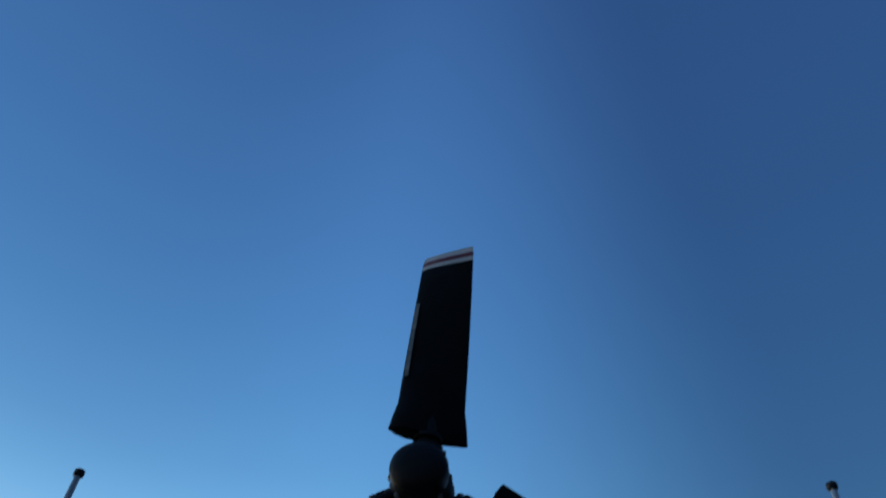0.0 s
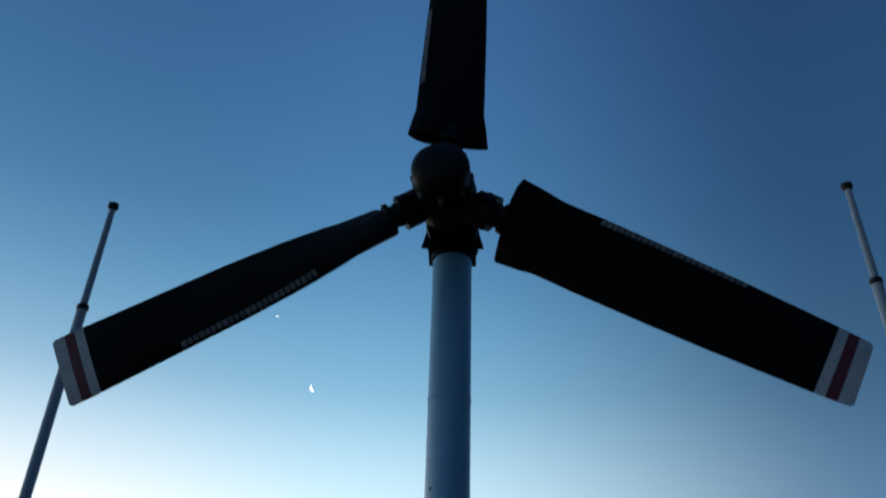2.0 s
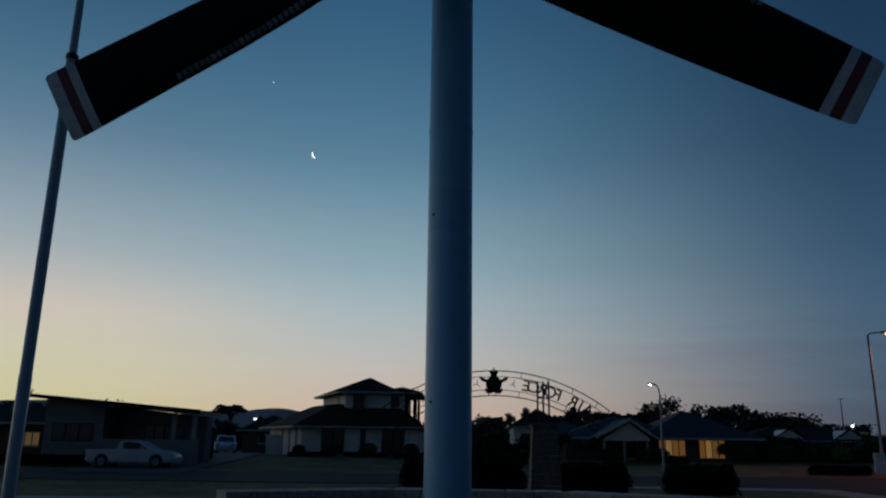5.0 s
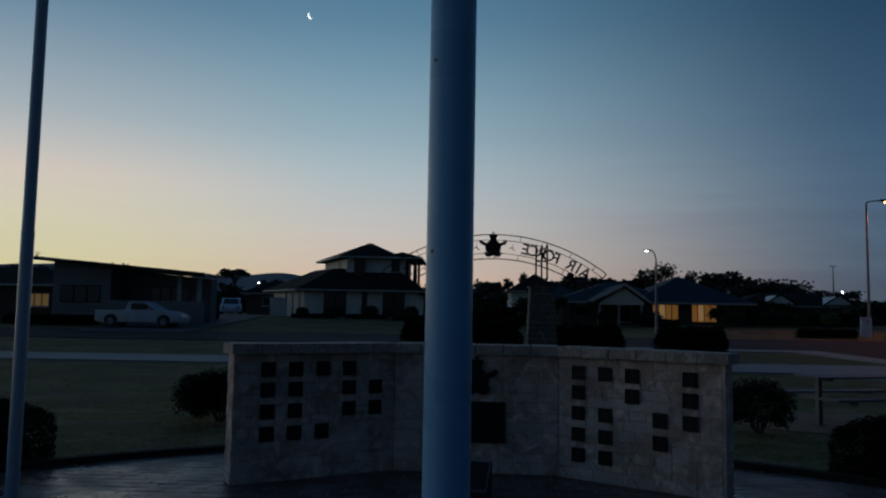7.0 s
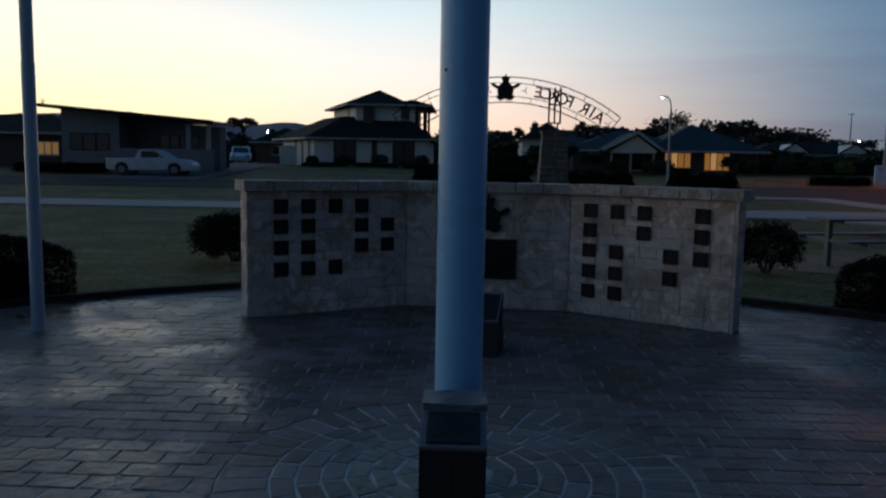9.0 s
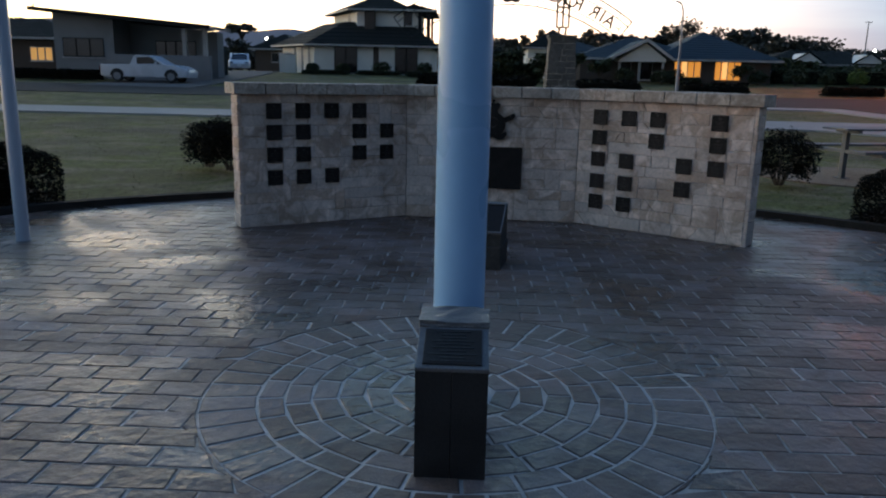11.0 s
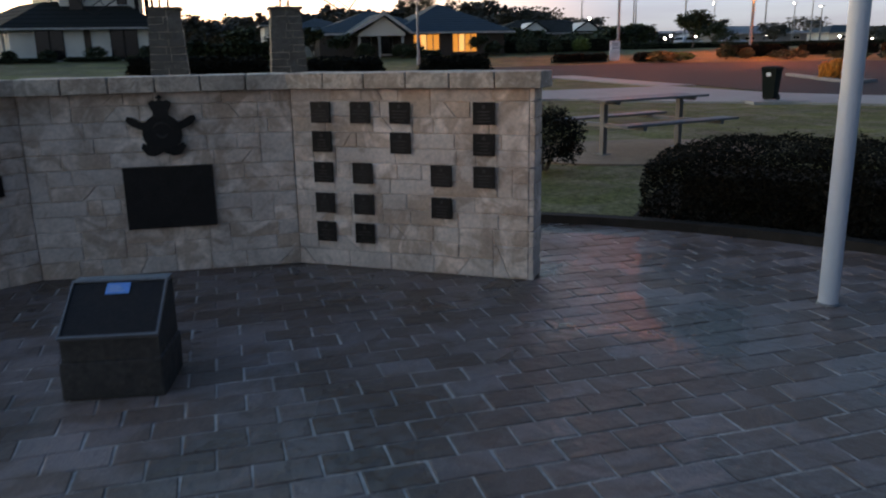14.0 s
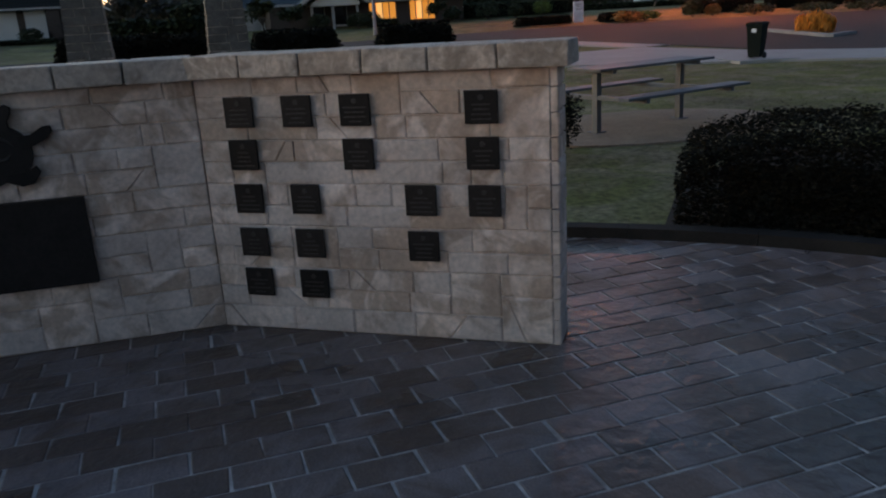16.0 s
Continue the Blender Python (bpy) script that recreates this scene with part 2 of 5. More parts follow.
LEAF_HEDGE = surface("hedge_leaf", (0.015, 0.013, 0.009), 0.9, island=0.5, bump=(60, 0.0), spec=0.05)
LEAF = surface("tree_leaf", (0.038, 0.048, 0.022), 0.75, island=0.5, bump=(60, 0.0), spec=0.25)
# leaf beyond y 90: aerial haze painted in as a paler, greyer colour
LEAF_HAZED = surface("hazed_leaf", (0.085, 0.085, 0.072), 0.8, island=0.4, bump=(60, 0.0), spec=0.1)
# orange of the sodium lamps painted into the leaf colour of the island clump
LEAF_SODIUM_LIT = surface("sodium_lit_leaf", (0.62, 0.22, 0.04), 0.8, island=0.4, bump=(60, 0.0), spec=0.2)
LEAF_GOLD = surface("dry_grass_leaf", (0.24, 0.145, 0.055), 0.8, island=0.4, bump=(60, 0.0), spec=0.2)
LEAF_GREEN = surface("light_green_leaf", (0.10, 0.14, 0.035), 0.75, island=0.4, bump=(60, 0.0), spec=0.2)
BARK = surface("bark", (0.09, 0.07, 0.055), 0.9, bump=(20, 0.8))
# the haze over the hills is put into their pale base colour
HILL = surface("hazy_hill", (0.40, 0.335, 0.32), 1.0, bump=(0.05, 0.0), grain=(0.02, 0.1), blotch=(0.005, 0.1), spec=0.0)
SIGN_WHITE = surface("white_sign", (0.82, 0.84, 0.84), 0.5)
LAMP_SODIUM = glow("sodium_lens", (1.0, 0.36, 0.10), 9.0)
LAMP_WHITE = glow("white_lens", (0.95, 0.97, 1.0), 10)
MOON = glow("moonlit_face", (1.0, 0.97, 0.90), 2.2)


# ---- building blocks ----
def part(name, bm, material, parent=None, label="", kind=""):
    """Links a bmesh, or a mesh that is shared, as one object under a thing or a part."""
    if isinstance(bm, bpy.types.Mesh):
        me = bm
    else:
        me = bpy.data.meshes.new(name)
        bmesh.ops.recalc_face_normals(bm, faces=bm.faces)
        bm.to_mesh(me)
        bm.free()
        me.materials.append(material)
    ob = new(name, me)
    ob.parent = parent
    return tagged(ob, label=label, kind=kind)


def thing(name, label, category, m=None, group="", kind=""):
    ob = new(name)
    ob.empty_display_size = 0.1
    ob.matrix_world = m if m is not None else Matrix()
    return tagged(ob, label, category, group, kind)


def soft(ob, angle=40):
    for p in ob.data.polygons:
        p.use_smooth = True
    ob.data.set_sharp_from_angle(angle=radians(angle))
    return ob


def box(x0, x1, y0, y1, z0, z1, bevel=0.0, bm=None, jig=0.0, rng=random):
    bm = bm or bmesh.new()
    j = lambda: rng.uniform(-jig, jig)  # noqa: E731
    v = [bm.verts.new((x + j(), y + j(), z + j())) for z in (z0, z1) for x, y in ((x0, y0), (x1, y0), (x1, y1), (x0, y1))]
    fs = [bm.faces.new([v[k] for k in q]) for q in ((3, 2, 1, 0), (4, 5, 6, 7), (0, 1, 5, 4), (1, 2, 6, 5), (2, 3, 7, 6), (3, 0, 4, 7))]
    if bevel:
        edges = list({e for f in fs for e in f.edges})
        bmesh.ops.bevel(bm, geom=edges, offset=bevel, segments=2, profile=0.6, affect="EDGES")
    return bm


def rings(loops, bm=None, cap=True):
    """Joins loops of points with the same count, one after another, into a closed skin."""
    bm = bm or bmesh.new()
    vs = [[bm.verts.new(p) for p in loop] for loop in loops]
    for a, b in zip(vs, vs[1:]):
        k = len(a)
        for i in range(k):
            bm.faces.new((a[i], a[(i + 1) % k], b[(i + 1) % k], b[i]))
    if cap:
        bm.faces.new(vs[0][::-1])
        bm.faces.new(vs[-1])
    return bm


def lathe(profile, segs=24, bm=None, at=(0, 0, 0)):
    """Turned about z from rows of radius, height."""
    return rings([[(at[0] + r * math.cos(a), at[1] + r * math.sin(a), at[2] + z) for a in (2 * math.pi * i / segs for i in range(segs))] for r, z in profile], bm)


def tube(pts, radius, segs=8, bm=None, closed=False):
    pts = [Vector(p) for p in pts]
    radii = radius if isinstance(radius, (list, tuple)) else [radius] * len(pts)
    loops = []
    for i, p in enumerate(pts):
        d = (pts[min(i + 1, len(pts) - 1)] - pts[max(i - 1, 0)]).normalized()
        side = d.cross(Vector((0, 0, 1)))
        side = side.normalized() if side.length > 1e-3 else Vector((1, 0, 0))
        up = side.cross(d)
        loops.append([p + radii[i] * (math.cos(a) * side + math.sin(a) * up) for a in (2 * math.pi * k / segs for k in range(segs))])
    return rings(loops, bm)


def prism(poly, y0, y1, bm=None):
    """A plate with an outline in x, z and thickness from y0 to y1."""
    return rings([[(x, y0, z) for x, z in poly], [(x, y1, z) for x, z in poly]], bm)


def slab(poly, z0, z1, bm=None):
    return rings([[(x, y, z0) for x, y in poly], [(x, y, z1) for x, y in poly]], bm)


def mesh_of(name, bm, material):
    me = bpy.data.meshes.new(name)
    bmesh.ops.recalc_face_normals(bm, faces=bm.faces)
    bm.to_mesh(me)
    bm.free()
    me.materials.append(material)
    return me


def leaves(name, spots, size, material, parent=None, kind="", rng=None, flat=0.5, spiky=0.0):
    """Many small leaf quads, one at each spot, turned at random."""
    rng = rng or random.Random(3)
    verts, faces = [], []
    for p in spots:
        s = size * rng.uniform(0.6, 1.4)
        a, tilt = rng.uniform(0, 6.283), rng.uniform(-1.2, 1.2)
        u = Vector((math.cos(a), math.sin(a), rng.uniform(-0.6, 0.6))).normalized()
        w = Vector((-math.sin(a) * math.cos(tilt), math.cos(a) * math.cos(tilt), math.sin(tilt)))
        if spiky:
            u = Vector((rng.uniform(-0.5, 0.5), rng.uniform(-0.5, 0.5), 1)).normalized() * spiky
        p = Vector(p)
        k = len(verts)
        verts += [p - u * s, p + w * s * flat, p + u * s, p - w * s * flat]
        faces.append((k, k + 1, k + 2, k + 3))
    me = bpy.data.meshes.new(name)
    me.from_pydata([tuple(v) for v in verts], [], faces)
    me.materials.append(material)
    ob = new(name, me)
    ob.parent = parent
    return tagged(ob, kind=kind)


# ---- the ground: level round the memorial, rising a little towards the houses ----
CX, CY, PLAZA = 0.20, 4.22, 5.75


def gh(y):
    k = min(1.0, max(0.0, (y - 19.0) / 41.0))
    return 1.2 * k ** 1.5


def ground_sheet():
    bm = bmesh.new()
    ys = [-400, -120, -40, -15] + [-8 + 2 * i for i in range(38)] + [72, 85, 100, 130, 180, 260, 400, 700, 1500, 3500]
    xs = [-3000, -900, -300, -130] + [-80 + 8 * i for i in range(24)] + [130, 200, 320, 900, 3000]
    grid = [[bm.verts.new((x, y, gh(y) - 0.03 - (0.12 if math.hypot(x - CX, y - CY) < 5 else 0))) for x in xs] for y in ys]
    for a, b in zip(grid, grid[1:]):
        for i in range(len(xs) - 1):
            bm.faces.new((a[i], a[i + 1], b[i + 1], b[i]))
    ob = part("ground", bm, GRASS)
    tagged(ob, "dry mown lawn spreading out to the houses", "ground", kind="structure")


def ribbon(name, near, far, lift, material, label, category, across=3, step=1.5, skirt=0.1):
    """A strip of paving between two polylines of as many points, laid on the ground."""
    def fine(line):
        out = []
        for (xa, ya), (xb, yb) in zip(line, line[1:]):
            for i in range(6):
                out.append((xa + (xb - xa) * i / 6, ya + (yb - ya) * i / 6))
        return out + [line[-1]]
    bm = bmesh.new()
    rows = []
    for (xa, ya), (xb, yb) in zip(fine(near), fine(far)):
        row = []
        for i in range(across + 1):
            k = i / across
            x, y = xa + (xb - xa) * k, ya + (yb - ya) * k
            row.append(bm.verts.new((x, y, gh(y) + lift)))
        row.insert(0, bm.verts.new((xa, ya, gh(ya) - skirt)))
        row.append(bm.verts.new((xb, yb, gh(yb) - skirt)))
        rows.append(row)
    for a, b in zip(rows, rows[1:]):
        for i in range(len(a) - 1):
            bm.faces.new((a[i], a[i + 1], b[i + 1], b[i]))
    return tagged(part(name, bm, material), label, category, kind="structure")


ground_sheet()
ribbon("path", [(-60, 23.2), (-10, 23.4), (6, 23.6), (9.8, 23.3), (12.0, 21.1), (13.7, 20.0), (15.75, 17.9), (40, 7.5)],
       [(-60, 25.8), (-10, 26.0), (6, 26.4), (11.2, 26.6), (15.4, 26.7), (16.2, 22.8), (18.0, 20.2), (41, 10.2)], 0.02, CONCRETE, "pale concrete footpath crossing the lawn", "path")
ribbon("path", [(15.2, 26.9), (14.1, 33.0), (6, 33.3), (3, 33.6)], [(16.5, 26.9), (15.4, 34.3), (6, 34.5), (3, 34.3)], 0.012, CONCRETE, "narrow pale concrete strip along the road edge", "path")
ribbon("road", [(-90, 34.4), (-10, 34.4), (6, 34.8), (15.6, 34.6), (16.7, 27.4), (16.7, 22.9), (18.3, 20.3), (42, 10.0), (95, -12)],
       [(-90, 41), (-10, 41), (6, 41.6), (15.6, 42.6), (22.4, 43), (29.3, 41.8), (37.6, 39.6), (70, 30), (125, 12)], 0.0, ASPHALT, "dark asphalt road widening into a turning area", "road", across=10)


# ---- memorial wall of three panels ----
WALL_H, CAP_H = 1.175, 0.10
CORNERS = [(-1.775, 7.695), (-0.41, 8.53), (1.235, 8.42), (2.546, 7.51)]
THICK = 0.20


def panel_pose(k):
    (xa, ya), (xb, yb) = CORNERS[k], CORNERS[k + 1]
    return pose(xa, ya, 0, 0, 0, math.degrees(math.atan2(yb - ya, xb - xa))), math.hypot(xb - xa, yb - ya)


def stone_mesh(w, h, d, rng, wobble):
    """A rock-faced block, its front face at y = 0 with a slightly proud, uneven middle."""
    bm = bmesh.new()
    e, p = 0.006, rng.uniform(0.001, 0.005)
    j = lambda s: rng.uniform(-s, s)  # noqa: E731
    back = [bm.verts.new(v) for v in ((0, d, 0), (w, d, 0), (w, d, h), (0, d, h))]
    rim = [bm.verts.new((x + j(wobble), 0.003, z + j(wobble))) for x, z in ((0, 0), (w, 0), (w, h), (0, h))]
    mid = [bm.verts.new((x, -p + j(0.002), z)) for x, z in ((e, e), (w - e, e), (w - e, h - e), (e, h - e))]
    c = bm.verts.new((w * rng.uniform(0.3, 0.7), -p - rng.uniform(0, 0.004), h * rng.uniform(0.3, 0.7)))
    for i in range(4):
        k = (i + 1) % 4
        bm.faces.new((back[i], back[k], rim[k], rim[i]))
        bm.faces.new((rim[i], rim[k], mid[k], mid[i]))
        bm.faces.new((mid[i], mid[k], c))
    return bm


def slant_cut(w, h, rng):
    """Splits a block's face along a slanting line into two outlines in x, z."""
    a = rng.uniform(0.25, 0.75) * w
    b = min(w * 0.9, max(w * 0.1, a + rng.choice((-1, 1)) * rng.uniform(0.5, 1.1) * h))
    return [[(0, 0), (a - 0.002, 0), (b - 0.002, h), (0, h)], [(a + 0.002, 0), (w, 0), (w, h), (b + 0.002, h)]]


def slant_stone(outline, d, rng):
    """A rock-faced piece with four uneven sides."""
    cx, cz = sum(p[0] for p in outline) / 4, sum(p[1] for p in outline) / 4
    p = rng.uniform(0.002, 0.007)
    inner = [(cx + (x - cx) * 0.93, -p + rng.uniform(-0.002, 0.002), cz + (z - cz) * 0.9) for x, z in outline]
    return rings([[(x, d, z) for x, z in outline], [(x, 0.003, z) for x, z in outline], inner])


def memorial_wall():
    wall = thing("memorial_wall", "low curved memorial wall of tan sandstone blocks with a pale cap", "wall", kind="structure")
    rng = random.Random(11)
    for k in range(3):
        m, length = panel_pose(k)
        core = part("core", box(0.0 if k == 0 else 0.004, length - 0.004, 0.0025, THICK, 0, WALL_H), MORTAR, wall)
        core.matrix_local = m
        # courses of mixed blocks
        z, course = 0.0, 0
        heights = [0.115, 0.095, 0.10, 0.098, 0.10, 0.095, 0.10, 0.10, 0.095, 0.10, 0.10, 0.077]
        taken = []
        for row, hgt in enumerate(heights):
            free, x = [], 0.0
            for a, b in sorted(taken):
                if a - x > 0.01:
                    free.append((x, a))
                x = b
            if length - x > 0.01:
                free.append((x, length))
            taken = []
            for a, b in free:
                x = a
                while x < b - 0.005:
                    w = rng.uniform(0.09, 0.17) if rng.random() < 0.2 else rng.uniform(0.18, 0.42)
                    if b - x - w < 0.08:
                        w = b - x
                    tall = row < len(heights) - 1 and w < 0.27 and rng.random() < 0.16
                    full = hgt + heights[row + 1] if tall else hgt
                    cuts = slant_cut(w - 0.003, full - 0.003, rng) if w > 0.2 and rng.random() < 0.2 else [None]
                    for outline in cuts:
                        bm = stone_mesh(w - 0.003, full - 0.003, 0.05, rng, 0.003) if outline is None else slant_stone(outline, 0.05, rng)
                        s = part("stone", mesh_of("stone", bm, STONE), None, wall)
                        s.matrix_local = m @ pose(x + 0.0025, -0.002, z + 0.0025)
                    if tall:
                        taken.append((x, x + w))
                    x += w
            z += hgt
        # cap stones, overhanging front and back
        x, n = -0.075 if k == 0 else 0.0, 6
        end = length + (0.085 if k == 2 else 0.0)
        step = (end - x) / n
        for i in range(n):
            s = part("cap_stone", box(x + 0.004, x + step - 0.004, -0.075, THICK + 0.06, WALL_H + 0.002, WALL_H + CAP_H, 0.008, jig=0.003, rng=rng), STONE_CAP, wall)
            s.matrix_local = m
            x += step
        # end faces of stacked blocks
        if k in (0, 2):
            z = 0.0
            for i, hgt in enumerate(heights):
                bm = stone_mesh(THICK + 0.001, hgt - 0.005, 0.03, rng, 0.002)
                s = part("stone", mesh_of("stone", bm, STONE), None, wall)
                s.matrix_local = m @ (pose(-0.03, THICK, z + 0.0025, 0, 0, -90) if k == 0 else pose(length + 0.03, -0.001, z + 0.0025, 0, 0, 90))
                z += hgt
    for x, y in CORNERS[1:3]:
        part("corner_core", lathe([(0.088, 0.0), (0.088, WALL_H)], 14, at=(x, y + 0.108, 0)), MORTAR, wall)
    return wall


def bars(w, h, rows, rng, parent, material, y=-0.014, top=0.3):
    """Raised lines of writing too small to read, as plain bars."""
    for i in range(rows):
        z = h * (1 - top) - (h * (0.86 - top)) * i / max(1, rows - 1)
        half = w * rng.uniform(0.18, 0.38)
        part("text_line", box(w / 2 - half, w / 2 + half, y - 0.0025, y, z - h * 0.022, z + h * 0.022), material, parent)


def plaque(m, label, rng):
    p = thing("plaque", label, "plaque", m, "plaques on the memorial wall")
    part("plate", box(0, 0.138, -0.016, -0.003, 0, 0.134, 0.003), BRONZE, p)
    part("emblem", prism([(0.069 + 0.011 * math.cos(a), 0.106 + 0.012 * math.sin(a)) for a in (i * math.pi / 4 for i in range(8))], -0.019, -0.016), BRONZE_TEXT, p)
    bars(0.138, 0.134, 4, rng, p, BRONZE_TEXT, -0.016, 0.42)
    return p


memorial_wall()
RNG = random.Random(5)
ROWS = [1.094, 0.906, 0.706, 0.502, 0.308]
COLS = [0.155, 0.435, 0.705, 0.972, 1.25]
m_right, _ = panel_pose(2)
for col, row in ((0, 0), (1, 0), (2, 0), (4, 0), (0, 1), (2, 1), (4, 1), (0, 2), (1, 2), (3, 2), (4, 2), (0, 3), (1, 3), (3, 3), (0, 4), (1, 4)):
    plaque(m_right @ pose(COLS[col], -0.012, ROWS[row] - 0.134), "small square dark bronze plaque on sandstone memorial wall", RNG)
m_left, _ = panel_pose(0)
LCOLS = [0.216, 0.483, 0.756, 1.031, 1.311]
for col, row in ((0, 0), (1, 0), (2, 0), (3, 0), (0, 1), (1, 1), (3, 1), (4, 1), (0, 2), (1, 2), (3, 2), (4, 2), (0, 3), (1, 3), (2, 3)):
    plaque(m_left @ pose(LCOLS[col], -0.012, ROWS[row] - 0.128), "small square dark bronze plaque on sandstone memorial wall", RNG)

m_mid, mid_len = panel_pose(1)
big = thing("large_plaque", "wide dark bronze plaque with faint lines of raised writing", "plaque", m_mid @ pose(0.567, -0.012, 0.31))
part("plate", box(0, 0.555, -0.022, -0.003, 0, 0.40, 0.004), BRONZE, big)
part("border", box(0.0, 0.555, -0.028, -0.0225, 0.392, 0.40), BRONZE, big)
part("border", box(0.0, 0.555, -0.028, -0.0225, 0.0, 0.008), BRONZE, big)


def crest_plate(parent, mat, s, y0, y1):
    """A badge: crown over a round shield between spread wings, with a scroll under it, in plain shapes of size s."""
    part("shield", prism([(0.30 * s * math.cos(a), 0.30 * s * math.sin(a)) for a in (i * math.pi / 12 for i in range(24))], y0, y1), mat, parent)
    crown = [(-0.14, 0.24), (0.14, 0.24), (0.13, 0.36), (0.18, 0.45), (0.20, 0.53), (0.13, 0.57), (0.06, 0.55), (0.0, 0.585), (-0.06, 0.55), (-0.13, 0.57), (-0.20, 0.53), (-0.18, 0.45), (-0.13, 0.36)]
    part("crown", prism([(x * 0.84 * s, (0.24 + (z - 0.24) * 0.84) * s) for x, z in crown], y0 - 0.004, y1), mat, parent)
    part("crown_cross", prism([(x * s, z * s) for x, z in ((-0.02, 0.52), (0.02, 0.52), (0.02, 0.545), (0.045, 0.545), (0.045, 0.575), (0.02, 0.575), (0.02, 0.6), (-0.02, 0.6), (-0.02, 0.575), (-0.045, 0.575), (-0.045, 0.545), (-0.02, 0.545))], y0 - 0.003, y1), mat, parent)
    for side in (-1, 1):
        wing = [(0.18, 0.18), (0.30, 0.18), (0.43, 0.26), (0.51, 0.27), (0.53, 0.20), (0.46, 0.13), (0.34, 0.07), (0.20, 0.03)]
        part("wing", prism([(side * x * s, z * s) for x, z in wing], y0 - 0.002, y1), mat, parent)
        scroll = [(0.0, -0.30), (0.14, -0.36), (0.26, -0.34), (0.34, -0.22), (0.30, -0.15), (0.22, -0.20), (0.10, -0.22), (0.0, -0.22)]
        part("scroll", prism([(side * x * s, z * s) for x, z in scroll], y0 - 0.003, y1), mat, parent)


crest = thing("wall_badge", "dark cast metal badge with crown and wings on the wall", "badge", m_mid @ pose(0.835, -0.012, 0.922))
crest_plate(crest, BRONZE, 0.40, -0.024, -0.002)
for r, a0, a1 in ((0.055, 20, 160), (0.036, 200, 340)):
    part("relief_arc", tube([(r * math.cos(radians(a0 + (a1 - a0) * i / 10)), r * math.sin(radians(a0 + (a1 - a0) * i / 10)), 0.0) for i in range(11)], [0.002 + 0.006 * math.sin(math.pi * i / 10) for i in range(11)], 6), BRONZE_TEXT, crest).matrix_local = pose(0, -0.024, 0.012, 90)


# ---- tall white pole with a preserved propeller ----
def propeller_pole():
    pole = thing("propeller_pole", "tall pale blue painted steel pole holding an aircraft propeller", "pole", pose(CX + 0.0045, 4.2, 0))
    soft(part("shaft", lathe([(0.118, 0.0), (0.118, 0.02), (0.11, 0.021), (0.1085, 4.06)], 40), BLUE_PAINT, pole))
    soft(part("seam_band", lathe([(0.1095, 0), (0.1125, 0.004), (0.1125, 0.012), (0.1095, 0.016)], 40, at=(0, 0, 3.20)), BLUE_PAINT, pole))
    soft(part("collar", lathe([(0.108, 0), (0.118, 0.006), (0.118, 0.035), (0.108, 0.04)], 40, at=(0, 0, 4.03)), DARK_METAL, pole))
    for z in (1.86, 2.75):
        part("bolt_hole", lathe([(0.008, 0), (0.008, 0.003)], 10), BLACK_STEEL, pole).matrix_local = pose(-0.0785, -0.0775, z, 90, 0, -45)
    return pole


AXIS = Vector((-0.086, -0.995, 0.053)).normalized()
SIDE = Vector((0.996, -0.086, 0.0)).normalized()
UPV = AXIS.cross(SIDE) * -1
UPV = UPV if UPV.z > 0 else -UPV
HUB = Vector((0.161, 3.856, 4.26))
# local x: to the right in the disc, local y: along the axis to the rear, local z: up in the disc
HUB_M = Matrix.Translation(HUB) @ Matrix((SIDE, -AXIS, UPV)).transposed().to_4x4()


def section(r, chord, beta, thick, lead=0.5, n=9):
    """An aerofoil section at radius r: chord turned by beta, the leading edge towards -x and the front."""
    pts = []
    prof = [(0.0, 0.0), (0.06, 0.55), (0.2, 0.95), (0.4, 1.0), (0.65, 0.72), (0.9, 0.25), (1.0, 0.02)]
    loop = [(s, t * 0.62) for s, t in prof] + [(s, -t * 0.38) for s, t in prof[-2:0:-1]]
    for s, t in loop:
        u, v = (s - lead) * chord, -t * thick
        pts.append((u * math.cos(beta) - v * math.sin(beta), u * math.sin(beta) + v * math.cos(beta), r))
    return pts


STATIONS = [(0.362, 0.43, 35, 0.10), (0.372, 0.47, 34.5, 0.098), (0.50, 0.435, 30, 0.09), (0.60, 0.402, 26, 0.075), (0.66, 0.40, 23, 0.07), (0.78, 0.40, 19.5, 0.062), (0.9, 0.40, 16, 0.055), (1.2, 0.40, 9, 0.042),
            (1.5, 0.40, 3, 0.034), (1.8, 0.40, -3, 0.026), (1.985, 0.40, -6.5, 0.022), (2.03, 0.40, -7.5, 0.02), (2.08, 0.398, -8.5, 0.018), (2.128, 0.392, -9.5, 0.016), (2.142, 0.365, -9.8, 0.012)]
# each blade sits at its own pitch: offsets at root and tip, and near the root
PITCH = {0: (-18.0, -9.0, 0.0), 1: (-15.0, 5.0, 9.0), 2: (13.0, -1.0, 0.0)}


def twist(pitch, r):
    """How far a blade is turned on its own account at radius r."""
    return pitch[0] + (pitch[1] - pitch[0]) * r / 2.14 + pitch[2] * min(1.0, max(0.0, (1.05 - r) / 0.6))


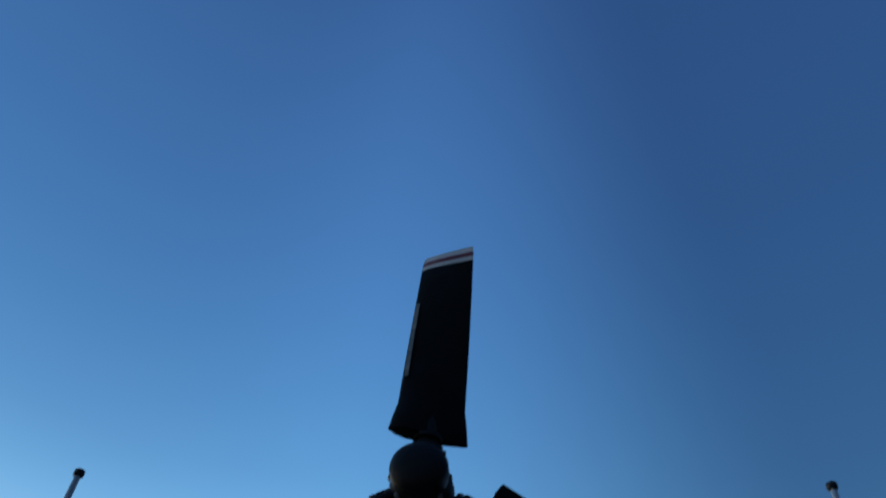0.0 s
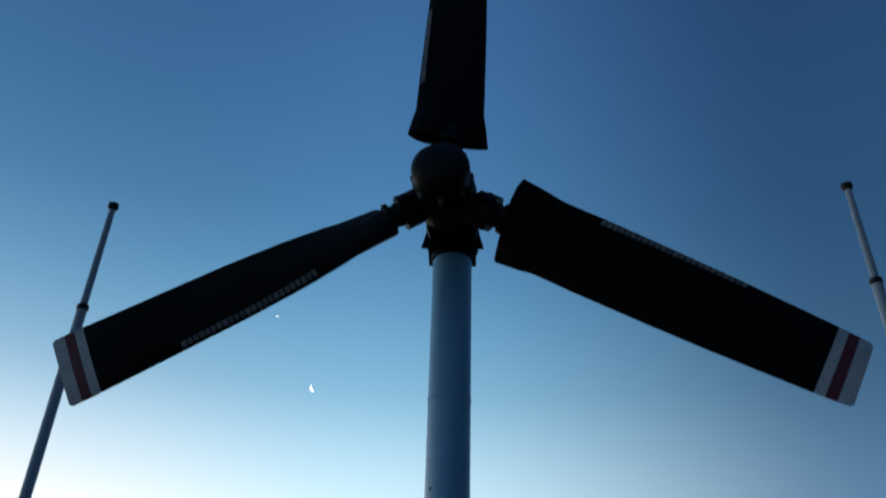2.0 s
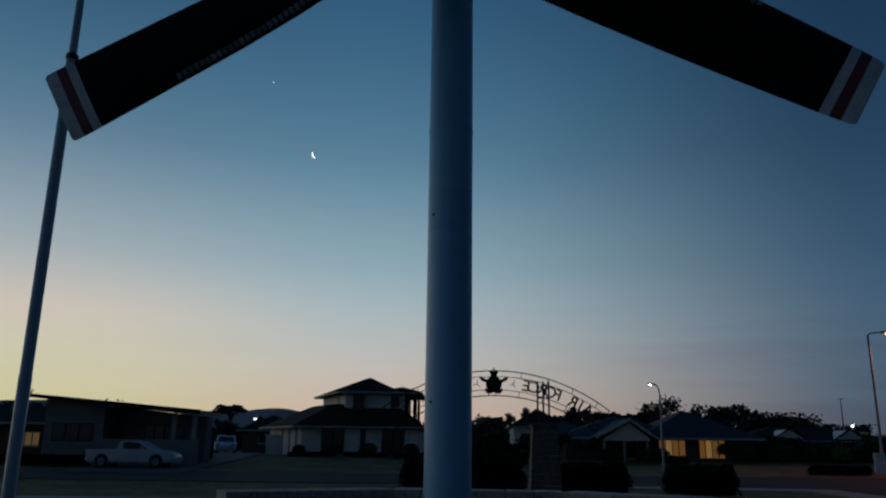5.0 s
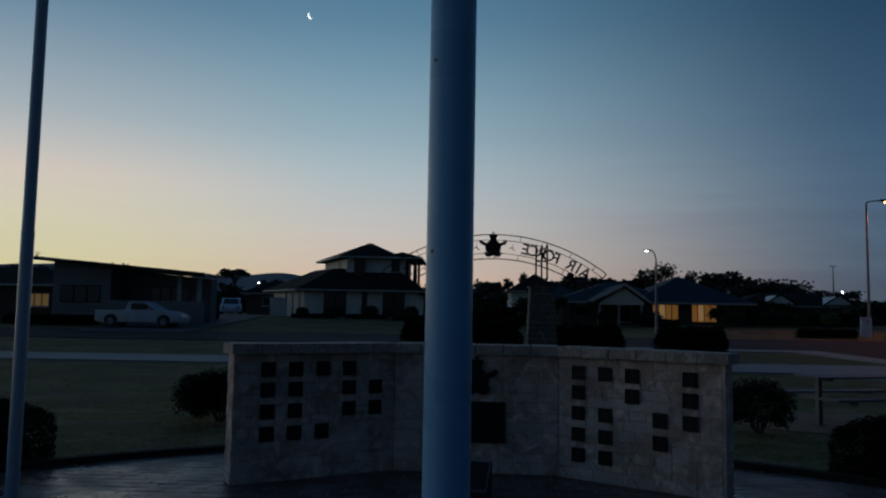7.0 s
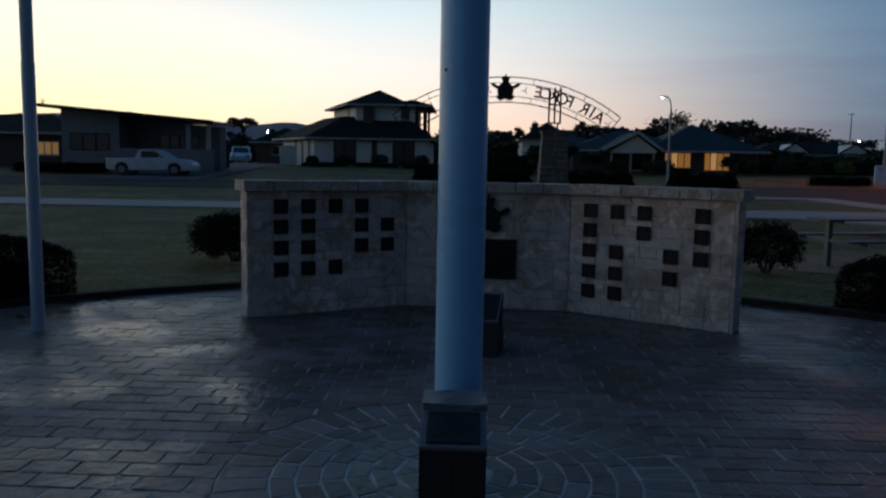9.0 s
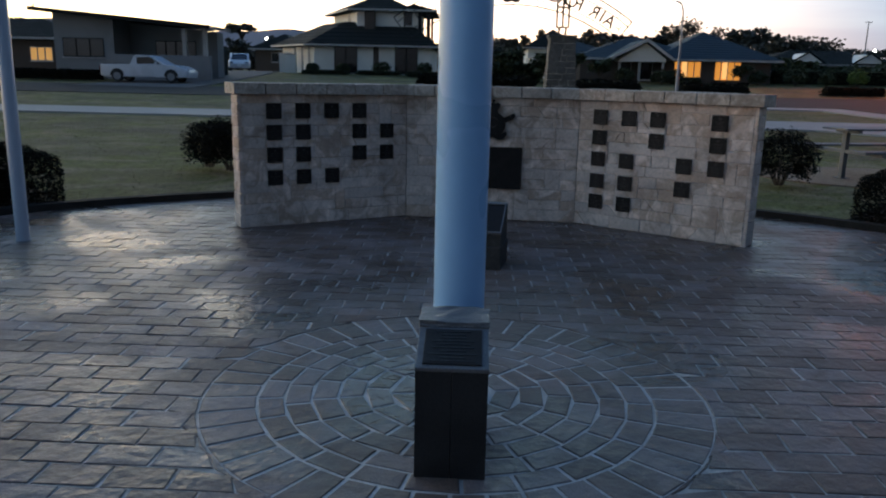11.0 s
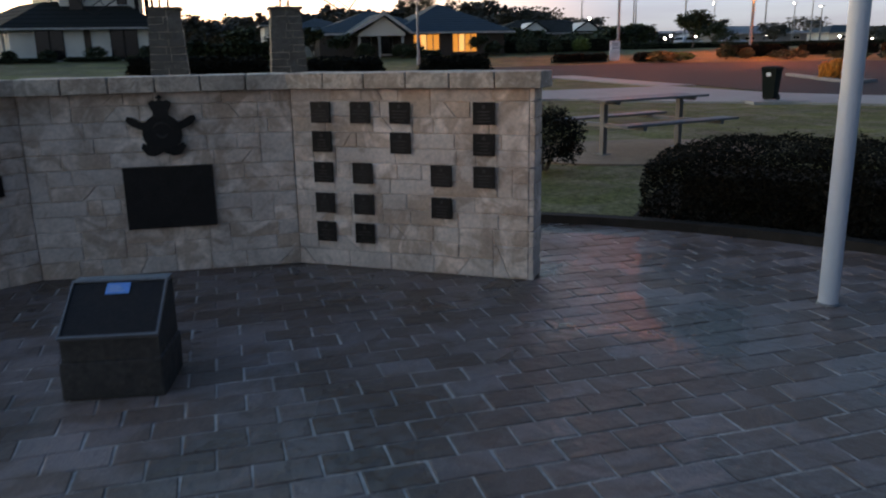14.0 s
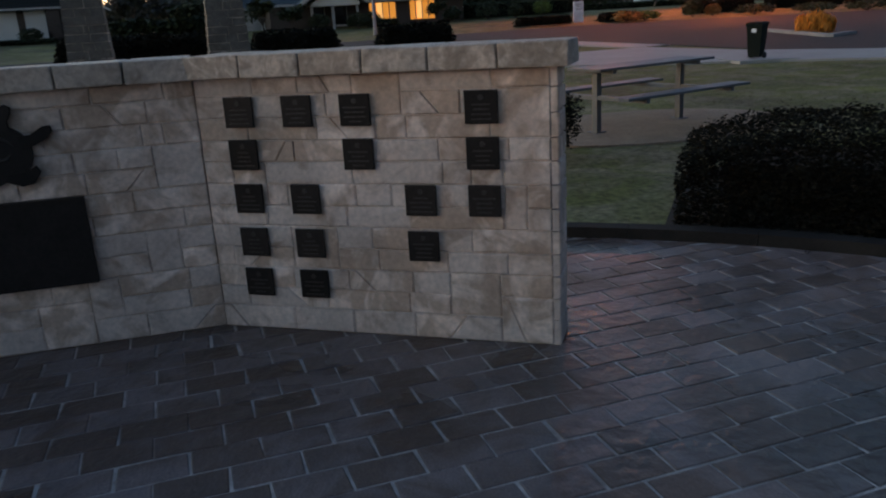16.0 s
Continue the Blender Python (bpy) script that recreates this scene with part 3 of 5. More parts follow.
def blade_part(prop, ang, pitch, reach):
    """One blade: body, three tip bands, root shank and the boot strip along the leading edge."""
    m = Matrix.Rotation(ang, 4, "Y") @ Matrix.Translation((0, 0, reach))
    cut = {"blade": (0, 10), "inner_tip_band": (10, 11), "middle_tip_band": (11, 12), "outer_tip_band": (12, 14)}
    mats = {"blade": BLADE, "inner_tip_band": TIP_WHITE, "middle_tip_band": TIP_RED, "outer_tip_band": TIP_WHITE}
    blade = None
    for name, (a, b) in cut.items():
        loops = [section(r, c, radians(be + twist(pitch, r)), t) for r, c, be, t in STATIONS[a:b + 1]]
        ob = soft(part(name, rings(loops), mats[name], prop if blade is None else blade), 50)
        if blade is None:
            blade = ob
            ob.matrix_local = m
    shank = part("shank", rings([[(0.062 * k * math.cos(q), 0.062 * k * math.sin(q), r) for q in (i * math.pi / 8 for i in range(16))] for r, k in ((0.10, 1.1), (0.30, 1.1), (0.31, 1.0), (0.42, 1.0), (0.50, 0.8))]), DARK_METAL, blade)
    soft(shank)
    clamp = bmesh.new()
    for r0, r1, rad in ((0.17, 0.20, 0.095), (0.20, 0.25, 0.082), (0.25, 0.28, 0.098), (0.335, 0.36, 0.085)):
        rings([[(rad * math.cos(q), rad * math.sin(q), r) for q in (i * math.pi / 8 for i in range(16))] for r in (r0, r1)], clamp)
    part("clamp", clamp, DARK_METAL, blade)
    for a, y in ((0.098, 0.0), (-0.098, 0.0), (0.0, -0.1)):
        part("clamp_bolt", box(a - 0.012, a + 0.012, y - 0.015, y + 0.015, 0.18, 0.275, 0.003), DARK_METAL, blade)
    r = 0.82
    while r < 1.56:
        k = next(i for i in range(len(STATIONS) - 1) if STATIONS[i][0] <= r <= STATIONS[i + 1][0])
        (ra, ca, ba, ta), (rb, cb, bb, tb) = STATIONS[k], STATIONS[k + 1]
        f = (r - ra) / (rb - ra)
        c, th = ca + (cb - ca) * f, ta + (tb - ta) * f
        be = radians(ba + (bb - ba) * f + twist(pitch, r))
        quad = [(-c * 0.475, -th * 0.25), (-c * 0.405, -th * 0.5), (-c * 0.405, -th * 0.5 - 0.01), (-c * 0.475, -th * 0.25 - 0.01)]
        part("boot_segment", rings([[(u * math.cos(be) - v * math.sin(be), u * math.sin(be) + v * math.cos(be), rr) for u, v in quad] for rr in (r, r + 0.024)]), BOOT, blade)
        r += 0.031


def propeller():
    prop = thing("propeller", "three-bladed black aircraft propeller with red and white tips", "propeller", HUB_M)
    for k in range(3):
        blade_part(prop, -(-0.015 + k * 2 * math.pi / 3) + (0.0094, 0.0, 0.0)[k], PITCH[k], (0.0, -0.016, 0.03)[k])
    hub = soft(part("hub", lathe([(0.08, -0.17), (0.14, -0.15), (0.165, -0.09), (0.175, 0.0), (0.165, 0.08), (0.13, 0.12), (0.09, 0.13)], 30), DARK_METAL, prop))
    hub.matrix_local = pose(0, 0, 0, 90)
    dome = soft(part("dome", lathe([(0.125, 0.10), (0.148, 0.12), (0.154, 0.14), (0.154, 0.215), (0.146, 0.24), (0.118, 0.262), (0.07, 0.276), (0.0, 0.28)], 36), DARK_METAL, prop, "round dark metal hub dome"))
    dome.matrix_local = pose(0, 0, 0, 90)
    for a in range(8):
        q = a * math.pi / 4
        part("hub_bolt", lathe([(0.014, 0.11), (0.014, 0.145)], 8, at=(0.155 * math.cos(q), 0.155 * math.sin(q), 0)), STEEL, prop).matrix_local = pose(0, 0, 0, 90)
    return prop


def mount():
    """Flared plate bracket that carries the propeller on the pole."""
    ob = thing("pole_bracket", "dark flared steel bracket on top of the pole", "bracket", pose(CX + 0.0045, 4.2, 4.07))
    part("saddle", rings([[(x * w, y * d - 0.0, z) for x, y in ((-1, -1), (1, -1), (1, 1), (-1, 1))] for w, d, z in ((0.115, 0.115, 0.0), (0.12, 0.12, 0.03), (0.15, 0.16, 0.13), (0.15, 0.16, 0.15))]), DARK_METAL, ob)
    part("base_plate", rings([[(x * w, -0.02 + y * d, z) for x, y in ((-1, -1), (1, -1), (1, 1), (-1, 1))] for w, d, z in ((0.135, 0.135, 0.001), (0.135, 0.135, 0.016))]), DARK_METAL, ob)
    for sx in (-1, 1):
        part("gusset", prism([(sx * 0.10, 0.02), (sx * 0.175, 0.02), (sx * 0.14, 0.16), (sx * 0.10, 0.16)], -0.06, -0.045), DARK_METAL, ob)
    soft(part("spindle", rings([[(0.085 * math.cos(q), y, 0.19 + 0.085 * math.sin(q)) for q in (i * math.pi / 10 for i in range(20))] for y in (-0.22, 0.16)]), DARK_METAL, ob))


propeller_pole()
propeller()
mount()


# ---- two flagpoles ----
def flagpole(x, y, height, joint):
    f = thing("flagpole", "tall slim white flagpole with a dark finial cap", "flagpole", pose(x, y, 0), "flagpoles")
    soft(part("lower_tube", lathe([(0.052, 0), (0.052, 2.2), (0.049, 2.21), (0.047, joint)], 20), WHITE_PAINT, f))
    soft(part("upper_tube", lathe([(0.036, joint + 0.02), (0.031, height - 0.08)], 18), WHITE_PAINT, f))
    soft(part("joint_collar", lathe([(0.048, 0), (0.056, 0.01), (0.056, 0.05), (0.036, 0.07)], 18, at=(0, 0, joint - 0.03)), BLACK_STEEL, f))
    soft(part("cap", lathe([(0.031, 0), (0.05, 0.02), (0.054, 0.05), (0.05, 0.075), (0.0, 0.08)], 18, at=(0, 0, height - 0.08)), BLACK_STEEL, f))
    soft(part("foot", lathe([(0.060, 0), (0.060, 0.008), (0.053, 0.012)], 18), STEEL, f))


flagpole(-3.338, 6.906, 6.30, 5.10)
flagpole(3.93, 6.54, 6.36, 5.28)


# ---- two plinths ----
def plinth_front():
    """Two blocks under a tilted inscription slab, with a rough cap stone behind it at the pole's foot."""
    p = thing("plinth", "slim dark granite plinth with a framed inscription plate", "plinth", pose(0.198, 3.452, 0))
    hw = 0.125
    for name, x0, x1 in (("left_block", -hw, -0.001), ("right_block", 0.001, hw)):
        part(name, rings([[(x, y, z) for y, z in ((0.0, 0.0), (0.41, 0.0), (0.41, 0.465), (0.235, 0.465), (0.0, 0.398))] for x in (x0, x1)]), GRANITE, p)
    slope = math.degrees(math.atan2(0.067, 0.235))
    desk = part("desk", box(-hw - 0.002, hw + 0.002, -0.004, 0.242, 0.001, 0.018, 0.004), GRANITE_CAP, p, "grey stone frame of the plate")
    desk.matrix_local = pose(0, 0, 0.398, slope)
    rng = random.Random(2)
    cap = box(-hw - 0.004, hw + 0.004, 0.237, 0.422, 0.466, 0.502, 0.0)
    bmesh.ops.subdivide_edges(cap, edges=cap.edges[:], cuts=4, use_grid_fill=True)
    for v in cap.verts:
        v.co += Vector((rng.uniform(-0.004, 0.004), rng.uniform(-0.004, 0.004), rng.uniform(-0.004, 0.004)))
    part("cap", cap, GRANITE_CAP, p, "rough-edged grey stone cap")
    plate = part("plate", box(-0.102, 0.102, 0.014, 0.222, 0.0185, 0.024, 0.002), BRONZE, desk)
    for i in range(10):
        half = rng.choice((0.045, 0.06, 0.075, 0.085))
        y = 0.206 - i * 0.0195
        part("text_line", box(-half, half, y - 0.003, y + 0.003, 0.0242, 0.0258), BRONZE_TEXT, plate)


def plinth_back():
    p = thing("plinth", "low rough rock plinth with a sloping dark plate", "plinth", pose(0.262, 6.47, 0, 0, 0, -10) @ Matrix.Diagonal((0.9, 1, 1, 1)))
    part("base", box(-0.235, 0.235, 0.0, 0.34, 0.0, 0.17, 0.012, jig=0.006, rng=random.Random(7)), ROCK, p)
    part("body", rings([[(x, y, z) for y, z in ((0.012, 0.172), (0.33, 0.172), (0.33, 0.43), (0.25, 0.43), (0.012, 0.268))] for x in (-0.222, 0.222)]), ROCK, p)
    slope = math.degrees(math.atan2(0.162, 0.238))
    top = part("plate", box(-0.215, 0.215, 0.0, 0.285, 0.001, 0.014, 0.003), BRONZE, p, "sloping dark plate in a pale rim")
    top.matrix_local = pose(0, 0.014, 0.2715, slope)
    for x0, x1, y0, y1 in ((-0.225, -0.2155, 0.0, 0.29), (0.2155, 0.225, 0.0, 0.29), (-0.225, 0.225, 0.286, 0.298), (-0.225, 0.225, -0.012, -0.0005)):
        part("rim", box(x0, x1, y0, y1, 0.0015, 0.02), GRANITE_CAP, top)
    part("ledge", box(-0.225, 0.225, 0.255, 0.335, 0.432, 0.448, 0.004), GRANITE_CAP, p)
    tagged(part("card", box(-0.055, 0.055, 0.215, 0.275, 0.0165, 0.0185), BLUE_CARD, top), "small pale blue card on the plate")
    for i in range(3):
        part("text_line", box(-0.045, 0.03 - 0.01 * i, 0.228 + i * 0.014, 0.232 + i * 0.014, 0.0187, 0.0192), WHITE_PAINT, top)


plinth_front()
plinth_back()


# ---- hedges, bushes and edging round the paved circle ----
def polar(r, deg):
    return CX + r * math.cos(radians(deg)), CY + r * math.sin(radians(deg))


def arc_band(r0, r1, z0, z1, a0, a1, n, bm=None):
    loops = []
    for i in range(n + 1):
        a = a0 + (a1 - a0) * i / n
        (xa, ya), (xb, yb) = polar(r0, a), polar(r1, a)
        loops.append([(xa, ya, z0), (xb, yb, z0), (xb, yb, z1), (xa, ya, z1)])
    return rings(loops, bm)


edge = thing("edging", "dark low kerb edging round the paved circle", "kerb", kind="structure")
for i in range(48):
    part("kerb_block", arc_band(PLAZA - 0.03, PLAZA + 0.09, -0.1, 0.065, i * 7.5 + 0.015, i * 7.5 + 7.485, 3), EDGING, edge)
tagged(part("garden_bed", arc_band(PLAZA + 0.09, 7.9, -0.1, 0.03, -20, 50.5, 30), SOIL), "bare dark soil under the hedge", "soil", kind="structure")
tagged(part("garden_bed", arc_band(PLAZA + 0.09, 7.9, -0.1, 0.03, 133, 215, 30), SOIL), "bare dark soil under the hedge", "soil", kind="structure")


def hedge_arc(a0, a1, r0, r1, height, seed):
    rng = random.Random(seed)
    h = thing("hedge", "dense dark green clipped hedge round the paved circle", "hedge", group="hedges")
    n = int((a1 - a0) * 1900)
    spots = []
    while len(spots) < n:
        a, s, u = rng.uniform(a0, a1), rng.uniform(-1, 1), rng.random()
        end = max(0.0, min(1, (a - a0) / 5, (a1 - a) / 5))
        lump = 1 + 0.10 * noise.noise((a * 0.5, s * 2, 0)) + 0.09 * noise.noise((a * 1.7, s * 3, 7))
        top = height * lump * (0.72 + 0.28 * end)
        # on the face towards the paving, on the top, or a little inside
        if u < 0.55:
            z = top * 0.97 * rng.random()
            s = -1 + rng.random() ** 2 * 0.3 + 0.25 * max(0, z / top - 0.7) + 0.10 * noise.noise((a * 0.9, z * 6, 2))
        elif u < 0.85:
            z = top * (1 - 0.14 * s * s) - rng.random() ** 2 * 0.12
        else:
            s, z = 1 - rng.random() ** 2 * 0.3, top * 0.95 * rng.random()
        x, y = polar((r0 + r1) / 2 + s * (r1 - r0) / 2, a)
        spots.append((x, y, 0.03 + max(0.0, z)))
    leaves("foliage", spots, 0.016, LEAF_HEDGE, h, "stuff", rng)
    # solid dark band filling the hedge behind its leaves
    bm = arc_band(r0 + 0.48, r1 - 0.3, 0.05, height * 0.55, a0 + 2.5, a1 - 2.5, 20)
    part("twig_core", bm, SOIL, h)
    for i in range(2, int((a1 - a0) / 3) - 2):
        x, y = polar(r0 + 0.4, a0 + 1.5 + i * 3)
        part("stem", tube([(x, y, 0.0), (x + rng.uniform(-0.05, 0.05), y, 0.3)], 0.014, 5), BARK, h)


hedge_arc(-12, 50, 5.98, 7.55, 0.60, 1)
hedge_arc(133, 200, 5.98, 7.4, 0.62, 2)


def bush(x, y, z, rx, rz, seed, size=0.05, count=900, mat=None, label="rounded dark green garden shrub", name="shrub", group="shrubs", spiky=0.0):
    rng = random.Random(seed)
    b = thing(name, label, "shrub", pose(x, y, z), group)
    spots = []
    while len(spots) < count:
        d = Vector((rng.gauss(0, 1), rng.gauss(0, 1), rng.gauss(0, 1))).normalized()
        if d.z < -0.7:
            continue
        k = rng.uniform(0.55, 1.0) * (1 + 0.28 * noise.noise(d * 2.2 + Vector((seed, 0, 0))))
        spots.append((d.x * rx * k, d.y * rx * k, max(0.02, rz * 0.9 + d.z * rz * k)))
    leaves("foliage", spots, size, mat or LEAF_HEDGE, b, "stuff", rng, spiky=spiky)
    for i in range(5):
        a = i * 1.257
        part("stem", tube([(0.04 * math.cos(a), 0.04 * math.sin(a), 0), (rx * 0.5 * math.cos(a), rx * 0.5 * math.sin(a), rz)], [0.03 * rx + 0.006, 0.008], 5), BARK, b)
    return b


bush(4.42, 11.7, 0, 0.5, 0.40, 3, 0.021, 7500)
bush(-3.15, 11.7, 0, 0.47, 0.40, 4, 0.021, 7000)
bush(-3.55, 12.0, 0, 0.4, 0.36, 14, 0.021, 5000)


# ---- lawn tufts ----
def lawn():
    rng = random.Random(21)
    spots = []
    while len(spots) < 22000:
        x, y = rng.uniform(-16, 19), rng.uniform(8.5, 22.5)
        r = math.hypot(x - CX, y - CY)
        if r < PLAZA + 0.2 or (r < 7.9 and (math.degrees(math.atan2(y - CY, x - CX)) < 52 or math.degrees(math.atan2(y - CY, x - CX)) > 133)):
            continue
        if y > 22.2 - 0.8 * (x - 11.5) and x > 11.0 or math.hypot((x - 6.4) / 1.9, (y - 12.95) / 1.35) < 1:
            continue
        if noise.noise((x * 0.5, y * 0.5, 0)) < rng.uniform(-0.6, 0.25):
            continue
        spots.append((x, y, gh(y) - 0.022))
    tagged(leaves("grass_tufts", spots, 0.017, GRASS, None, "stuff", rng, 0.22, 1.0), "short dry tufts of mown grass", "grass")


lawn()
pad = slab([(6.4 + 1.85 * math.cos(a), 12.95 + 1.3 * math.sin(a)) for a in (i * math.pi / 16 for i in range(32))], -0.1, -0.008)
tagged(part("gravel_pad", pad, GRAVEL), "worn pale gravel pad under the picnic table", "gravel", kind="structure")


# ---- picnic table and bin ----
def picnic_table():
    t = thing("picnic_table", "grey slatted metal picnic table with two attached benches", "table", pose(6.42, 12.92, -0.008, 0, 0, 14.7))
    for i in range(4):
        part("table_slat", box(-0.96, 0.96, -0.31 + i * 0.136, -0.182 + i * 0.136, 0.715, 0.745, 0.006), TABLE_STEEL, t)
    for s in (-1, 1):
        for i in range(2):
            y = s * 0.66 + (i - 0.5) * 0.135
            part("bench_slat", box(-1.02, 1.02, y - 0.062, y + 0.062, 0.425, 0.455, 0.006), TABLE_STEEL, t)
    for x in (-0.71, 0.71):
        part("leg", box(x - 0.035, x + 0.035, -0.04, 0.04, 0.0, 0.675, 0.004), TABLE_STEEL, t)
        part("table_bearer", box(x - 0.03, x + 0.03, -0.28, 0.2, 0.676, 0.714, 0.003), TABLE_STEEL, t)
        part("bench_arm", box(x - 0.028, x + 0.028, -0.78, -0.041, 0.375, 0.424, 0.003), TABLE_STEEL, t)
        part("bench_arm", box(x - 0.028, x + 0.028, 0.041, 0.78, 0.375, 0.424, 0.003), TABLE_STEEL, t)
        part("foot_plate", box(x - 0.08, x + 0.08, -0.08, 0.08, 0.0, 0.01), TABLE_STEEL, t)


picnic_table()
tagged(part("bin_slab", slab([(13.35, 19.65), (14.7, 19.3), (15.0, 20.5), (13.65, 20.85)], -0.05, 0.045), CONCRETE), "small concrete slab under the bin", "slab", kind="structure")


def wheelie_bin():
    b = thing("wheelie_bin", "dark green plastic wheeled rubbish bin on a concrete slab", "bin", pose(14.15, 20.1, 0.05, 0, 0, -62) @ Matrix.Scale(0.86, 4))
    part("body", rings([[(x * w, y * d, z) for x, y in ((-1, -1), (1, -1), (1, 1), (-1, 1))] for w, d, z in ((0.16, 0.15, 0.03), (0.21, 0.21, 0.84), (0.225, 0.23, 0.85), (0.225, 0.23, 0.88))]), PLASTIC_GREEN, b)
    part("lid", rings([[(x * w, y * d + 0.01, z) for x, y in ((-1, -1), (1, -1), (1, 1), (-1, 1))] for w, d, z in ((0.23, 0.245, 0.885), (0.23, 0.245, 0.91), (0.18, 0.19, 0.955))]), PLASTIC_GREEN, b)
    for s in (-1, 1):
        w = part("wheel", lathe([(0.0, 0), (0.09, 0.0), (0.10, 0.01), (0.10, 0.04), (0.09, 0.05), (0, 0.05)], 16), RUBBER, b)
        w.matrix_local = pose(s * 0.17 - 0.025, 0.16, 0.055, 0, 90)
    part("label_panel", box(-0.06, 0.06, -0.212, -0.205, 0.68, 0.78), SIGN_WHITE, b)
    part("handle", tube([(-0.17, 0.25, 0.87), (0.17, 0.25, 0.87)], 0.018), PLASTIC_GREEN, b)


wheelie_bin()
island = thing("kerb_island", "low concrete kerb round a planted point in the asphalt", "kerb", kind="structure")
for k, c in enumerate(([(21.3, 25.4), (21.55, 25.4), (23.1, 30.1), (22.85, 30.3)], [(21.3, 25.4), (21.4, 25.12), (22.95, 25.7), (22.88, 25.95)])):
    tops = [gh(y) + 0.10 - 0.003 * k for _, y in c]
    part("kerb_stone", rings([[(x, y, -0.02) for x, y in c], [(x, y, z) for (x, y), z in zip(c, tops)]]), KERB, island)
bush(22.7, 27.3, 0.08, 0.62, 0.34, 8, 0.10, 2600, LEAF_SODIUM_LIT, "grass clump on the kerb island, coloured orange as if lit by sodium light", "grass_clump", "", 1.6)


# ---- memorial gateway arch ----
ARCH_Y, ARCH_X, ARCH_C = 18.8, 1.0, -0.84


def stone_pillar(x0, x1):
    p = thing("gate_pillar", "tapered grey stone pillar of the memorial gateway", "pillar", pose((x0 + x1) / 2, ARCH_Y, 0), "gate pillars")
    rng = random.Random(int(x0 * 10))
    w, z, k = (x1 - x0) / 2, 0.0, 0
    while z < 2.08:
        hgt = 0.13
        f = 1.38 - 0.38 * (z / 2.1)
        ww = w * f
        cuts = [-ww, rng.uniform(-0.4, -0.05) * ww, rng.uniform(0.1, 0.5) * ww, ww] if k % 2 else [-ww, rng.uniform(-0.15, 0.2) * ww, ww]
        for a, b in zip(cuts, cuts[1:]):
            part("stone", box(a + 0.004, b - 0.004, -ww, ww, z + 0.003, z + hgt - 0.003, 0.0, jig=0.008, rng=rng), PILLAR_STONE, p)
        part("mortar_course", box(-ww + 0.012, ww - 0.012, -ww + 0.012, ww - 0.012, z, z + hgt), MORTAR, p)
        z += hgt
        k += 1
    part("cap_stone", box(-w - 0.03, w + 0.03, -w - 0.03, w + 0.03, z + 0.001, z + 0.045, 0.008), PILLAR_STONE, p)


stone_pillar(-0.33, 0.23)
stone_pillar(1.83, 2.39)


def text_mesh(txt, size, depth):
    cu = bpy.data.curves.new("lettering", "FONT")
    cu.body, cu.size, cu.extrude, cu.align_x, cu.align_y = txt, size, depth, "CENTER", "CENTER"
    cu.offset = 0.004
    ob = new("lettering_source", cu)
    me = bpy.data.meshes.new_from_object(ob.evaluated_get(bpy.context.evaluated_depsgraph_get()))
    bpy.data.objects.remove(ob)
    bpy.data.curves.remove(cu)
    me.materials.clear()
    me.materials.append(BLACK_STEEL)
    return me


